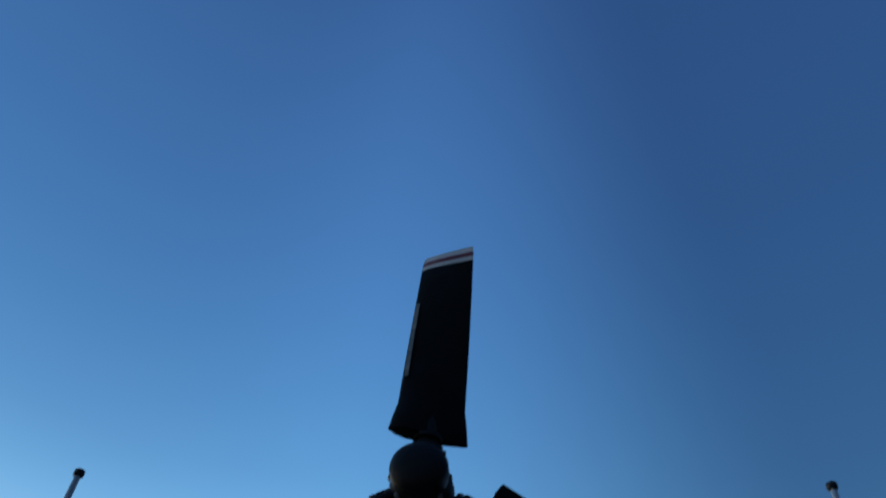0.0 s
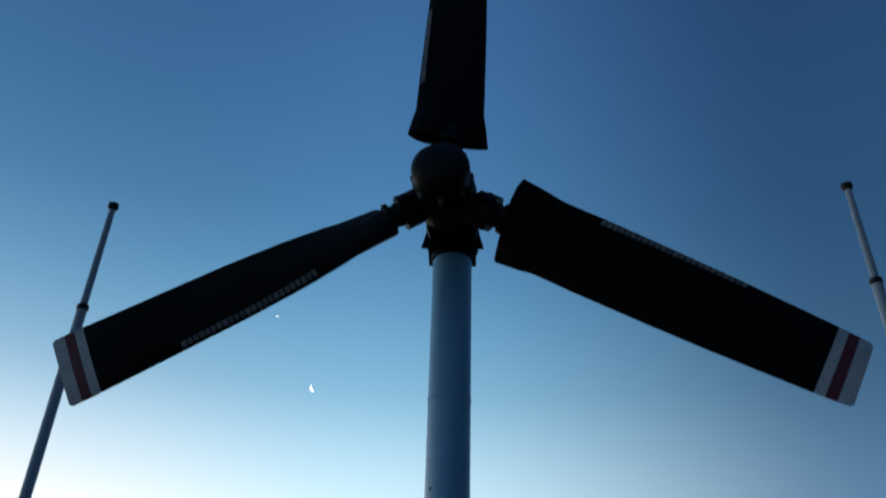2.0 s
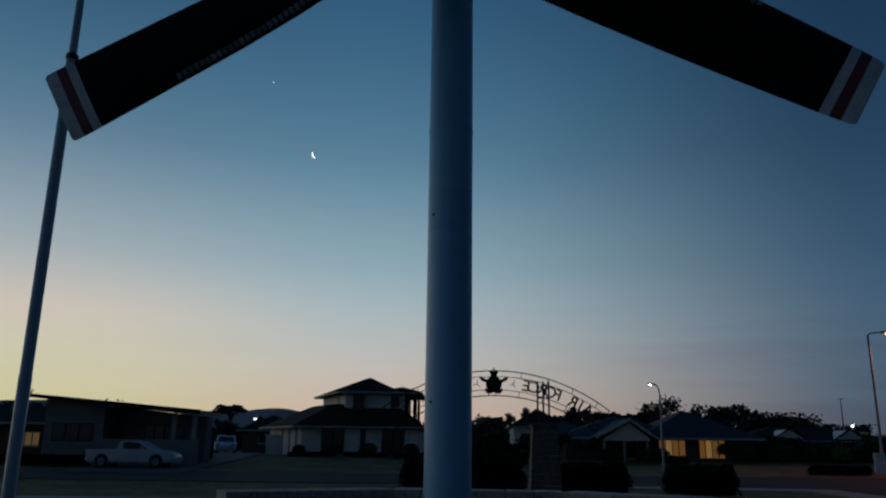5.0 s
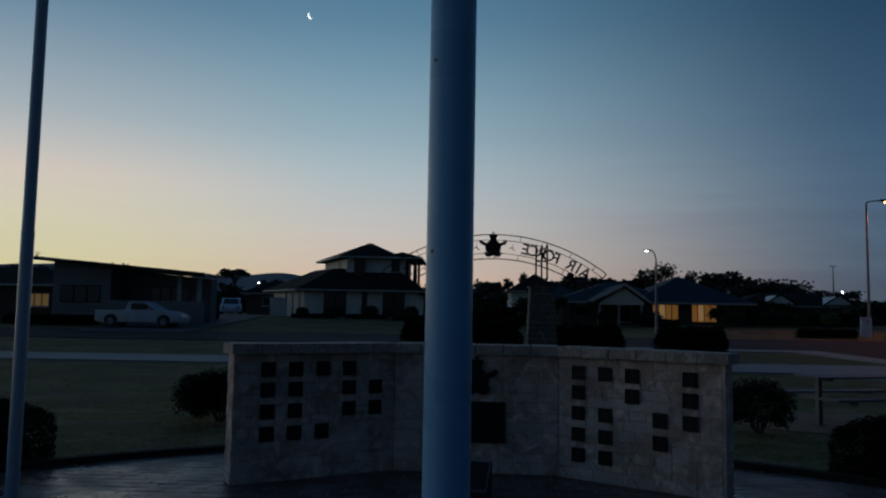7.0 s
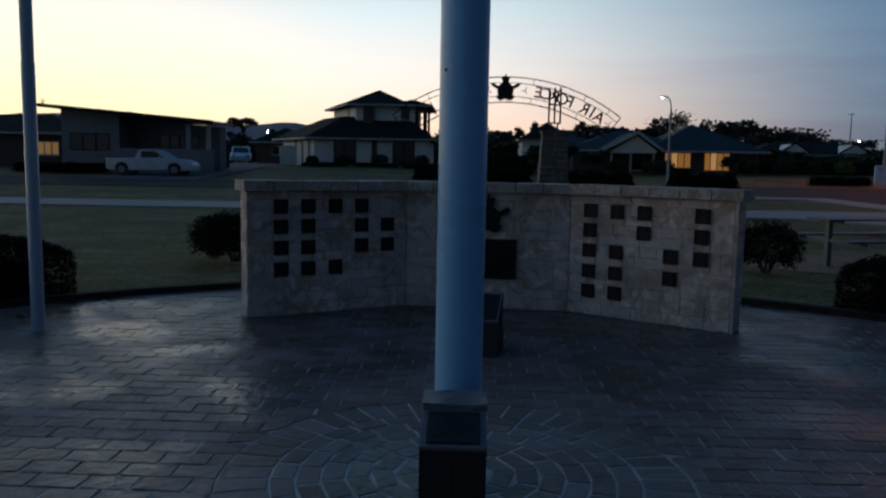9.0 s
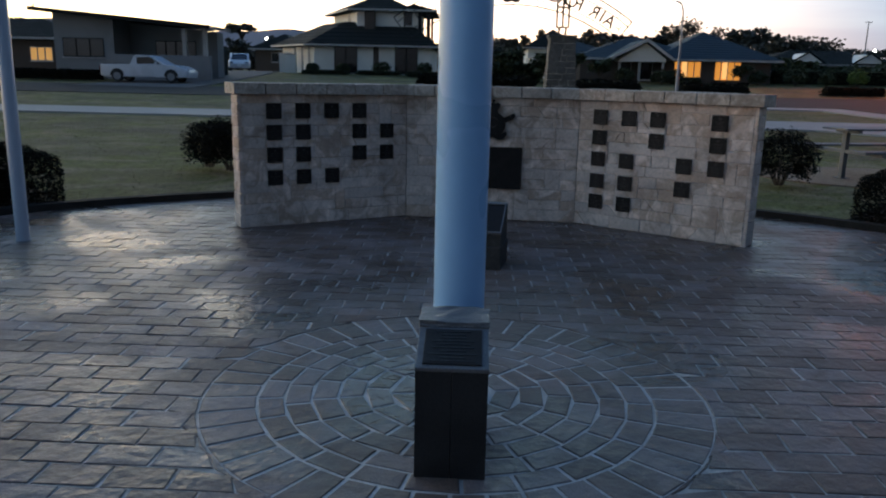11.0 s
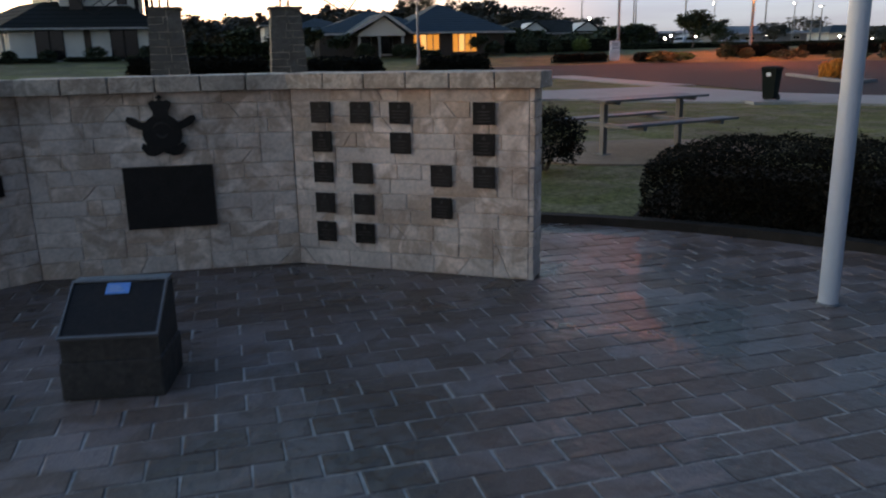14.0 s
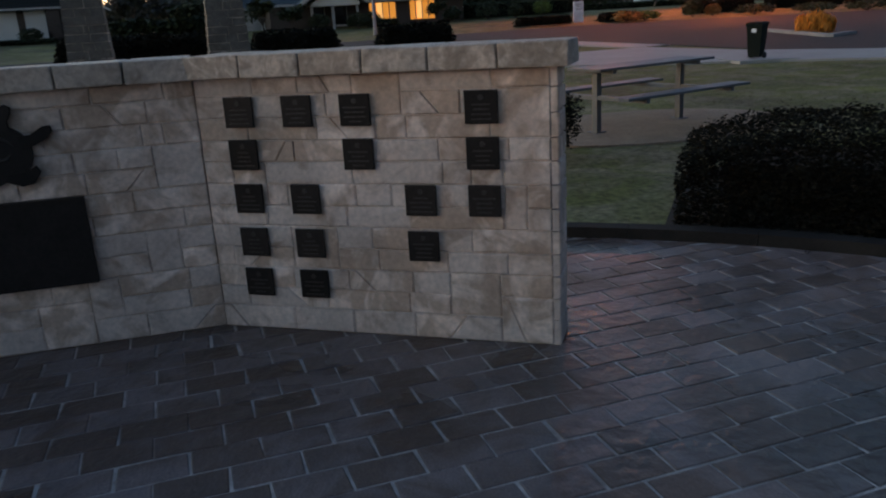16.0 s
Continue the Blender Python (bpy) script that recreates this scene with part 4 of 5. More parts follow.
def arch():
    a = thing("gateway_arch", "black steel lettered arch over the memorial gateway", "arch", pose(ARCH_X, ARCH_Y, ARCH_C))
    half = math.asin(2.62 / 4.30)

    def on(r, q):
        return (r * math.sin(q), 0, r * math.cos(q))

    for r, rad in ((4.30, 0.014), (4.17, 0.009), (3.86, 0.009), (3.73, 0.014)):
        part("arch_bar", tube([on(r, -half + 2 * half * i / 40) for i in range(41)], rad, 6), BLACK_STEEL, a)
    for s in (-1, 1):
        part("end_bar", tube([on(4.30, s * half), on(3.73, s * half)], 0.012, 6), BLACK_STEEL, a)
    for i in range(9):
        q = -half + 2 * half * (i + 0.5) / 9
        for r0, r1 in ((4.17, 4.30), (3.73, 3.86)):
            part("spacer", tube([on(r0, q), on(r1, q)], 0.008, 6), BLACK_STEEL, a)
    # seen from the back, so the words run from right to left
    for i, ch in enumerate("AIR FORCE"):
        if ch == " ":
            continue
        q = half * 0.85 - i * half * 0.0715
        ob = part("letter", text_mesh(ch, 0.36, 0.006), BLACK_STEEL, a)
        ob.matrix_local = Matrix.Translation(on(4.015, q)) @ Matrix.Rotation(q, 4, "Y") @ Matrix.Rotation(math.pi, 4, "Z") @ Matrix.Rotation(math.pi / 2, 4, "X")
    for i in range(8):
        q = -half * (0.24 + i * 0.085)
        part("letter_bar", tube([on(3.92, q), on(4.11, q - 0.008 * (i % 3 - 1))], 0.011, 5), BLACK_STEEL, a)
    for q in (half * 0.95, half * 0.16, -half * 0.16, -half * 0.95):
        for k in range(3):
            c = Vector(on(4.015, q))
            d = Vector((math.sin(q + k * 2.094 + 0.3), 0, math.cos(q + k * 2.094 + 0.3)))
            part("small_blade", tube([c, c + d * 0.09], 0.009, 5), BLACK_STEEL, a)
    badge = thing("arch_badge", "black metal badge with crown and wings on the arch", "badge", pose(ARCH_X - 0.03, ARCH_Y - 0.03, ARCH_C + 3.99))
    crest_plate(badge, BLACK_STEEL, 0.62, -0.012, 0.012)
    for x in (-0.05, 2.11):
        f = thing("pillar_bracket", "black steel frame bracket standing on a stone pillar", "bracket", pose(x, ARCH_Y, 2.11), "pillar brackets")
        for dx in (-0.13, 0.0, 0.13):
            part("upright", box(dx - 0.019, dx + 0.019, -0.019, 0.019, 0.30, 1.12), BLACK_STEEL, f)
        for z in (0.30, 0.72):
            part("cross_bar", box(-0.149, 0.149, -0.021, 0.021, z, z + 0.035), BLACK_STEEL, f)
        for dx in (-0.075, 0.075):
            part("stem", box(dx - 0.018, dx + 0.018, -0.017, 0.017, 0.0, 0.299), BLACK_STEEL, f)
        part("twist", tube([(0.06 * math.cos(k * 0.7), 0.03 * math.sin(k * 0.7), 0.02 + k * 0.02) for k in range(14)], 0.007, 5), BLACK_STEEL, f)


arch()


# ---- houses ----
def hip_roof(parent, x0, x1, y0, y1, z0, z1, over, material, name="roof", stop=1.0):
    """A hipped roof with eaves, its faces laid in tile courses, and a fascia under it."""
    bm = bmesh.new()
    a, b, c, d = x0 - over, x1 + over, y0 - over, y1 + over
    run = min((b - a), (d - c)) / 2
    n = 12
    loops = []
    for i in range(int(n * stop) + 1):
        for k in (0, 1):
            f = min(1.0, (i + k * 0.92) / n) if i < n else 1.0
            s = run * f * 0.995
            z = z0 + (z1 - z0) * f + (0.035 if k == 0 else 0.0)
            loops.append([(a + s, c + s, z), (b - s, c + s, z), (b - s, d - s, z), (a + s, d - s, z)])
    rings([[(x, y, z0 - 0.16) for x, y, _ in loops[0]]] + loops, bm)
    r = part(name, bm, material, parent)
    for fx0, fx1, fy0, fy1 in ((a - 0.04, b + 0.04, c - 0.05, c - 0.005), (a - 0.04, a - 0.005, c, d), (b + 0.005, b + 0.04, c, d)):
        part("gutter", box(fx0, fx1, fy0, fy1, z0 - 0.14, z0 + 0.0), FASCIA, r)
    return r


def window(parent, x0, x1, z0, z1, y, glass, frame_mat, mullions=1):
    w = part("window", box(x0, x1, y - 0.03, y - 0.003, z0, z1), frame_mat, parent)
    n = mullions + 1
    for i in range(n):
        a, b = x0 + (x1 - x0) * i / n + 0.05, x0 + (x1 - x0) * (i + 1) / n - 0.05
        part("pane", box(a, b, y - 0.042, y - 0.031, z0 + 0.06, z1 - 0.06), glass, w)
    part("sill", box(x0 - 0.05, x1 + 0.05, y - 0.09, y - 0.031, z0 - 0.07, z0 - 0.002), FASCIA, w)
    return w


def house_skillion():
    h = thing("house", "modern grey rendered house with a sloping flat roof", "house", group="houses")
    zb = gh(47) - 0.3
    part("front_wall", prism([(-24.55, zb), (-21.0, zb), (-21.0, 4.02), (-24.55, 4.36)], 47, 54), RENDER, h)
    part("recessed_wall", prism([(-21.0, zb), (-15.6, zb), (-15.6, 3.5), (-21.0, 4.0)], 49.2, 50.4), RENDER, h)
    part("rear_wall", prism([(-20.998, zb), (-17.9, zb), (-17.9, 3.7), (-20.998, 4.0)], 50.402, 54), RENDER, h)
    part("roof", prism([(-25.45, 4.42), (-15.0, 3.56), (-15.0, 3.74), (-25.45, 4.60)], 46.1, 50.0), ROOF_METAL, h)
    part("rear_roof", prism([(-25.45, 4.42), (-17.7, 3.785), (-17.7, 3.965), (-25.45, 4.60)], 50.002, 55), ROOF_METAL, h)
    part("fascia", prism([(-25.47, 4.40), (-14.98, 3.54), (-14.98, 3.76), (-25.47, 4.62)], 46.03, 46.09), DARK_METAL, h)
    part("front_garden_wall", box(-20.8, -15.15, 46.5, 46.75, zb, 2.06), RENDER, h, "low rendered garden wall")
    for x in (-16.75, -15.55):
        part("porch_post", box(x - 0.11, x + 0.11, 46.8, 47.02, zb, 3.6), FASCIA, h)
    window(h, -24.05, -21.6, 1.86, 2.95, 47, GLASS, DARK_METAL, 2)
    window(h, -19.4, -16.9, 1.4, 2.95, 49.2, GLASS, DARK_METAL, 3)
    for dx, dz in ((-0.16, 0.28), (0.02, 0.34), (0.17, 0.24)):
        part("aerial_rod", tube([(-25.3, 46.4, 4.6), (-25.3 + dx, 46.4, 4.6 + dz)], 0.018, 5), DARK_METAL, h)
    part("side_wing", prism([(-17.898, zb), (-16.5, zb), (-16.5, 2.3), (-17.1, 3.5), (-17.898, 3.5)], 50.402, 54), ROOF_DARK, h)


def house_low():
    h = thing("house", "low brick house with a dark hipped roof and a lit window", "house", group="houses")
    zb = gh(52) - 0.3
    part("wall", box(-42, -26.0, 52, 60, zb, 3.0), BRICKWALL, h)
    hip_roof(h, -42, -26.0, 52, 60, 3.1, 4.4, 0.5, ROOF_DARK)
    window(h, -28.9, -27.4, 1.6, 2.5, 52, DIM_LIT, FASCIA, 2)
    window(h, -35, -32.8, 1.5, 2.6, 52, GLASS, FASCIA, 1)


def tent_roof(parent, base, apex, material, name="roof", stop=1.0, courses=12):
    """A tiled roof whose faces rise from any eaves outline to one peak, laid in courses, with a gutter along the eaves."""
    ax, ay, az = apex
    loops = [[(x, y, z - 0.16) for x, y, z in base]]
    for i in range(int(courses * stop)):
        for k in (0, 0.92):
            f = (i + k) / courses
            loops.append([(x + (ax - x) * f, y + (ay - y) * f, z + (az - z) * f + (0.035 if k == 0 else 0)) for x, y, z in base])
    r = part(name, rings(loops), material, parent)
    for i in range(len(base)):
        p, q = Vector(base[i]), Vector(base[(i + 1) % len(base)])
        d = (q - p).normalized()
        side = Vector((d.y, -d.x, 0)) * 0.035
        part("gutter", rings([[e + side * 0.2 + Vector((0, 0, -0.13)), e + side * 1.6 + Vector((0, 0, -0.13)), e + side * 1.6, e + side * 0.2] for e in (p, q)]), FASCIA, r)
    return r


def house_tower():
    """Front square to the street, its other side turned towards the afterglow."""
    h = thing("house", "two-storey pale house with dark hipped tiled roofs", "house", group="houses")
    zb = gh(62) - 0.4
    part("lower_wall", slab([(-12.3, 62), (-3.3, 62), (-3.3, 72), (-16.2, 68)], zb, 3.30), CREAM, h)
    tent_roof(h, [(-12.85, 61.4, 3.36), (-2.75, 61.4, 3.36), (-2.75, 72.5, 3.36), (-17.3, 68.5, 3.36)], (-7.6, 66.8, 7.0), ROOF_DARK, "lower_roof", 0.5)
    part("upper_wall", slab([(-9.2, 63.6), (-4.4, 63.6), (-4.4, 70.4), (-12.2, 70.4)], 3.9, 6.02), CREAM, h)
    tent_roof(h, [(-9.75, 63.05, 6.12), (-4.7, 63.05, 6.12), (-4.7, 70.9, 6.12), (-13.1, 70.9, 6.12)], (-7.73, 67.0, 7.56), ROOF_DARK, "upper_roof")
    hip_roof(h, -6.0, -3.55, 63.5, 70.4, 6.1, 6.62, 0.5, ROOF_DARK, "side_roof")
    # no opening here: the sky's brightness through the window is a pale panel
    pane = part("side_window", box(-0.36, 0.36, -0.05, 0.01, 4.95, 5.8), FASCIA, h, "pale panel standing in for bright sky seen through a side window")
    pane.matrix_local = pose(-10.1, 65.58, 0, 0, 0, -65.6)
    part("dark_bay", box(-8.56, -7.75, 63.2, 63.598, 4.1, 6.03), BRICKWALL, h)
    window(h, -5.55, -4.88, 4.95, 5.95, 63.6, GLASS, DARK_METAL, 0)
    window(h, -10.73, -8.95, zb + 0.45, 3.22, 62, GLASS, DARK_METAL, 1)
    part("dark_panel", box(-7.71, -7.29, 61.94, 61.997, zb, 3.28), BRICKWALL, h)
    window(h, -6.06, -4.29, zb + 0.45, 3.22, 62, GLASS, DARK_METAL, 1)
    part("balcony_floor", box(-4.398, -3.4, 63.3, 69.0, 3.9, 4.05), DARK_METAL, h)
    for x0, x1, y in ((-4.39, -4.12, 63.3), (-3.75, -3.45, 63.3), (-3.7, -3.5, 68.6)):
        part("balcony_post", box(x0, x1, y, y + 0.2, 4.052, 5.98), DARK_METAL, h)
    for x, y in ((-12.75, 62.3), (-13.5, 63.3), (-14.3, 64.4)):
        part("porch_post", box(x - 0.07, x + 0.07, y, y + 0.14, zb, 3.2), FASCIA, h)


def house_lit():
    h = thing("house", "brick bungalow with a blue hipped roof and warmly lit windows", "house", group="houses")
    zb = gh(58) - 0.4
    for x0, x1 in ((7.6, 14.25), (16.15, 17.1), (18.95, 20.95)):
        part("wall", box(x0, x1, 58, 58.3, zb, 2.66), BRICKWALL, h)
    part("rear_wall", box(7.6, 20.95, 67, 67.3, zb, 2.66), BRICKWALL, h)
    for x in (7.6, 20.65):
        part("side_wall", box(x, x + 0.3, 58.302, 66.998, zb, 2.66), BRICKWALL, h)
    for x0, x1 in ((14.25, 16.15), (17.1, 18.95)):
        part("wall_below_window", box(x0, x1, 58.002, 58.298, zb, 1.32), BRICKWALL, h)
        w = part("window", box(x0, x1, 58.25, 58.28, 1.33, 2.65), LIT, h, "warmly lit window")
        n = 4
        for i in range(n + 1):
            x = x0 + (x1 - x0) * i / n
            part("mullion", box(max(x0, x - 0.03), min(x1, x + 0.03), 58.17, 58.24, 1.33, 2.65), FASCIA, w)
        part("curtain", box(x0 + 0.55, x0 + 0.95, 58.19, 58.235, 1.4, 2.6), CURTAIN, w)
    hip_roof(h, 13.3, 20.95, 58, 67.0, 2.72, 4.78, 0.6, ROOF_BLUE)
    hip_roof(h, 7.6, 16.5, 58.4, 66.4, 2.70, 4.28, 0.6, ROOF_BLUE, "wing_roof")
    # gabled front wing
    part("gable_wall", prism([(9.9, 2.45), (13.1, 2.45), (13.1, 2.62), (11.7, 3.66), (10.0, 2.62)], 55.8, 57.4), CREAM, h)
    for x in (10.0, 11.35, 12.95):
        part("verandah_post", box(x - 0.07, x + 0.07, 55.9, 56.04, zb, 2.449), FASCIA, h)
    part("gable_roof", prism([(9.2, 2.50), (11.65, 3.74), (13.45, 2.52), (13.45, 2.66), (11.65, 3.92), (9.2, 2.64)], 55.3, 61.5), ROOF_BLUE, h)
    part("barge_board", prism([(9.2, 2.50), (11.65, 3.74), (13.45, 2.52), (13.45, 2.72), (11.65, 3.98), (9.2, 2.70)], 55.2, 55.29), FASCIA, h)
    window(h, 10.4, 11.2, zb + 0.5, 2.5, 58, GLASS, FASCIA, 0)
    window(h, 11.8, 12.7, zb + 0.5, 2.5, 58, GLASS, FASCIA, 0)
    part("garage_wall", box(5.2, 7.58, 61, 68, zb, 2.6), CREAM, h)
    part("garage_door", box(5.5, 7.3, 60.93, 60.995, zb, 2.3), FASCIA, h)
    hip_roof(h, 4.9, 11.6, 61, 68, 2.66, 3.95, 0.5, ROOF_BLUE, "garage_roof")


def house_plain(x0, x1, y0, depth, eave, top, wall, roof, label):
    h = thing("house", label, "house", group="houses")
    zb = gh(y0) - 0.3
    part("wall", box(x0, x1, y0, y0 + depth, zb, eave), wall, h)
    hip_roof(h, x0, x1, y0, y0 + depth, eave + 0.05, top, 0.5, roof)
    n = max(1, int((x1 - x0) / 4))
    for i in range(n):
        x = x0 + (x1 - x0) * (i + 0.5) / n
        window(h, x - 0.8, x + 0.8, zb + 1.2, eave - 0.35, y0, GLASS, FASCIA, 1)


def house_gabled():
    """A long low house with two small gables over its front."""
    h = thing("house", "long low house with a dark roof and two pale gables", "house", group="houses")
    zb = gh(82) - 0.3
    part("wall", box(28.6, 43.0, 82, 91, zb, 3.0), PALE_BRICK, h)
    hip_roof(h, 28.6, 43.0, 82, 91, 3.05, 4.5, 0.6, ROOF_DARK)
    for x in (32.9, 38.9):
        g = part("gable", prism([(x - 1.35, 3.2), (x + 1.35, 3.2), (x, 4.1)], 81.1, 84.5), CREAM, h, "small pale gable")
        for side in (-1, 1):
            part("barge_board", prism([(x + side * 1.6, 3.1), (x + side * 1.6, 3.28), (x, 4.28), (x, 4.1)], 81.0, 81.09), ROOF_DARK, g)
    for x0, x1 in ((29.6, 31.2), (34.8, 36.6), (40.6, 42.2)):
        window(h, x0, x1, zb + 1.2, 2.65, 82, GLASS, FASCIA, 1)
    part("garage_door", box(36.9, 39.6, 81.94, 81.997, zb, 2.55), RENDER, h)


house_skillion()
house_low()
house_tower()
house_lit()
house_gabled()
house_plain(-22.5, -17.5, 82, 8, 3.4, 5.0, BRICKWALL, ROOF_DARK, "far brick house with a dark hipped roof behind the cars")
house_plain(6.0, 12.0, 92, 8, 4.4, 6.6, CREAM, ROOF_DARK, "far cream house among the trees")
house_plain(70, 86, 104, 9, 3.0, 4.2, RENDER, ROOF_METAL, "far low grey house beyond the turning area")
house_plain(90, 104, 104, 9, 3.0, 4.2, CREAM, ROOF_BLUE, "far low cream house beyond the turning area")


def screen_wall(x0, x1, y, h, mat, label):
    w = thing("garden_wall", label, "wall", group="garden walls")
    zb = gh(y) - 0.2
    part("wall_panel", box(x0, x1, y, y + 0.2, zb, gh(y) + h, 0.01), mat, w)
    part("coping", box(x0 - 0.03, x1 + 0.03, y - 0.03, y + 0.23, gh(y) + h + 0.002, gh(y) + h + 0.06, 0.01), FASCIA, w)


screen_wall(-14.2, -13.4, 60.5, 1.3, CREAM, "short pale garden wall beside the driveway")
screen_wall(-16.0, -14.6, 66.0, 1.5, CREAM, "pale garden wall behind the driveway")
screen_wall(21.2, 30.0, 60.0, 0.8, BRICKWALL, "low brown brick garden wall")
ribbon("driveway", [(-19.5, 39.0), (-19.0, 58.0), (-21.6, 70.0)], [(-13.6, 39.0), (-14.6, 58.0), (-16.8, 70.0)], 0.03, DRIVE, "grey concrete driveway beside the house", "driveway")


# ---- parked cars ----
def wheel(parent, x, y, r=0.32):
    w = soft(part("wheel", lathe([(0.0, 0), (r - 0.03, 0.0), (r, 0.03), (r, 0.17), (r - 0.03, 0.2), (0, 0.2)], 22), RUBBER, parent))
    w.matrix_local = pose(x, y, r, 90)
    soft(part("rim", lathe([(0.0, 0.203), (r * 0.62, 0.203), (r * 0.66, 0.215), (r * 0.3, 0.21), (0.0, 0.22)], 18), STEEL, w))


def body_skin(profile, half, round_in=0.12):
    """A car body: the side outline in x, z drawn in towards the top and rounded along the edges."""
    cx = sum(x for x, _ in profile) / len(profile)
    cz = sum(z for _, z in profile) / len(profile)
    def at(y, k):
        return [(cx + (x - cx) * k, y, cz + (z - cz) * k) for x, z in profile]
    return rings([at(-half, 0.94), at(-half + 0.05, 0.985), at(-half + round_in, 1), at(half - round_in, 1), at(half - 0.05, 0.985), at(half, 0.94)])


def ute():
    c = thing("pickup_truck", "white utility truck with an open tray parked side on", "car", pose(-17.4, 43.3, gh(43.3) + 0.03, 0, 0, 2) @ Matrix.Scale(0.95, 4), "parked cars")
    low = [(-2.48, 0.36), (-2.5, 0.95), (-0.75, 0.98), (1.1, 0.98), (1.9, 0.92), (2.35, 0.76), (2.5, 0.55), (2.42, 0.28), (-2.3, 0.26)]
    soft(part("body", body_skin(low, 0.9), CAR_WHITE, c), 50)
    cab = [(-0.85, 0.97), (-0.62, 1.40), (-0.45, 1.46), (0.25, 1.46), (0.45, 1.42), (1.25, 0.97)]
    soft(part("cab", body_skin(cab, 0.76, 0.2), CAR_WHITE, c), 50)
    for s in (-1, 1):
        part("side_window", prism([(-0.42, 1.0), (-0.42, 1.36), (0.22, 1.38), (0.38, 1.34), (0.88, 1.02)], s * 0.775 - 0.02, s * 0.775 + 0.02), GLASS, c)
        for x in (-1.52, 1.5):
            wheel(c, x, 0.92 if s > 0 else -0.725)
            part("wheel_arch", rings([[(x + 0.39 * math.cos(a), s * 0.9 + o, 0.34 + 0.39 * math.sin(a)) for a in (i * math.pi / 12 for i in range(13))] for o in (-0.012, 0.012)]), RUBBER, c)
        part("tail_light", box(-2.51, -2.44, s * 0.80 - 0.06, s * 0.80 + 0.06, 0.62, 0.88), TIP_RED, c)
        part("headlight", box(2.28, 2.43, s * 0.66 - 0.12, s * 0.66 + 0.12, 0.58, 0.72, 0.02), STEEL, c)
        part("mirror", box(0.62, 0.74, s * 0.93 - 0.07, s * 0.93 + 0.07, 1.0, 1.12, 0.02), CAR_WHITE, c)
    part("tray_cover", box(-2.4, -0.9, -0.8, 0.8, 0.975, 1.0), RUBBER, c, "black tray cover")
    part("bumper", box(-2.56, -2.46, -0.8, 0.8, 0.34, 0.5, 0.02), RUBBER, c)


def hatchback(x, y, turn, label):
    c = thing("car", label, "car", pose(x, y, gh(y) + (0.03 if y < 60 else -0.03), 0, 0, turn), "parked cars")
    low = [(-1.95, 0.34), (-1.95, 0.82), (-1.7, 0.92), (0.9, 0.92), (1.7, 0.80), (1.98, 0.6), (1.95, 0.28), (-1.85, 0.26)]
    soft(part("body", body_skin(low, 0.84), CAR_WHITE, c), 50)
    cab = [(-1.8, 0.91), (-1.45, 1.38), (-1.2, 1.44), (0.05, 1.44), (0.25, 1.4), (1.05, 0.91)]
    soft(part("cab", body_skin(cab, 0.74, 0.2), CAR_WHITE, c), 50)
    for end, dx in ((1, 0.0), (-1, 0.0)):
        pts = ((0.30, 1.385), (1.0, 0.945)) if end > 0 else ((-1.50, 1.36), (-1.78, 0.96))
        (xa, za), (xb, zb) = pts
        part("windscreen", rings([[(xa + end * 0.02, -0.56, za), (xa + end * 0.02, 0.56, za), (xb + end * 0.02, 0.64, zb), (xb + end * 0.02, -0.64, zb)], [(xa + end * 0.04, -0.56, za), (xa + end * 0.04, 0.56, za), (xb + end * 0.04, 0.64, zb), (xb + end * 0.04, -0.64, zb)]]), GLASS, c)
    for s in (-1, 1):
        part("side_window", prism([(-1.35, 0.97), (-1.15, 1.34), (0.0, 1.36), (0.7, 0.97)], s * 0.75 - 0.02, s * 0.75 + 0.02), GLASS, c)
        for wx in (-1.25, 1.25):
            wheel(c, wx, 0.86 if s > 0 else -0.66, 0.30)
        part("headlight", box(1.78, 1.93, s * 0.58 - 0.13, s * 0.58 + 0.13, 0.62, 0.76, 0.02), STEEL, c)
        part("tail_light", box(-1.96, -1.88, s * 0.66 - 0.1, s * 0.66 + 0.1, 0.62, 0.84), TIP_RED, c)
    part("number_plate", box(1.96, 1.985, -0.18, 0.18, 0.42, 0.52), SIGN_WHITE, c)


ute()
hatchback(-19.3, 66.0, -75, "small white hatchback parked facing the road")
hatchback(58, 92, 20, "small pale car parked far beyond the turning area")
hatchback(66, 94, 10, "small pale car parked far beyond the turning area")


# ---- street lamps ----
def street_lamp(x, y, height, arm, lens, label, turn=0.0, stretch=0.55, size=1.0):
    s = thing("street_lamp", label, "street lamp", pose(x, y, gh(y), 0, 0, turn), "street lamps")
    soft(part("pole", lathe([(0.11, 0), (0.10, 0.4), (0.085, 0.42), (0.055, height - stretch)], 14), STEEL, s))
    pts = [(arm * k * k, 0, height - stretch + stretch * math.sin(k * math.pi / 2)) for k in (i / 8 for i in range(9))]
    soft(part("arm", tube(pts, 0.04, 8), STEEL, s))
    d = 1 if arm > 0 else -1
    head = part("head", box(arm - 0.05 * d, arm + 0.55 * size * d, -0.12 * size, 0.12 * size, height - 0.04, height + 0.08 * size, 0.02) if d > 0 else box(arm - 0.55 * size, arm + 0.05, -0.12 * size, 0.12 * size, height - 0.04, height + 0.08 * size, 0.02), STEEL, s)
    part("lens", lathe([(0.0, -0.12 * size), (0.08 * size, -0.10 * size), (0.12 * size, -0.05 * size), (0.12 * size, 0.0)], 14, at=(arm + 0.3 * size * d, 0, height - 0.042)), lens, head)


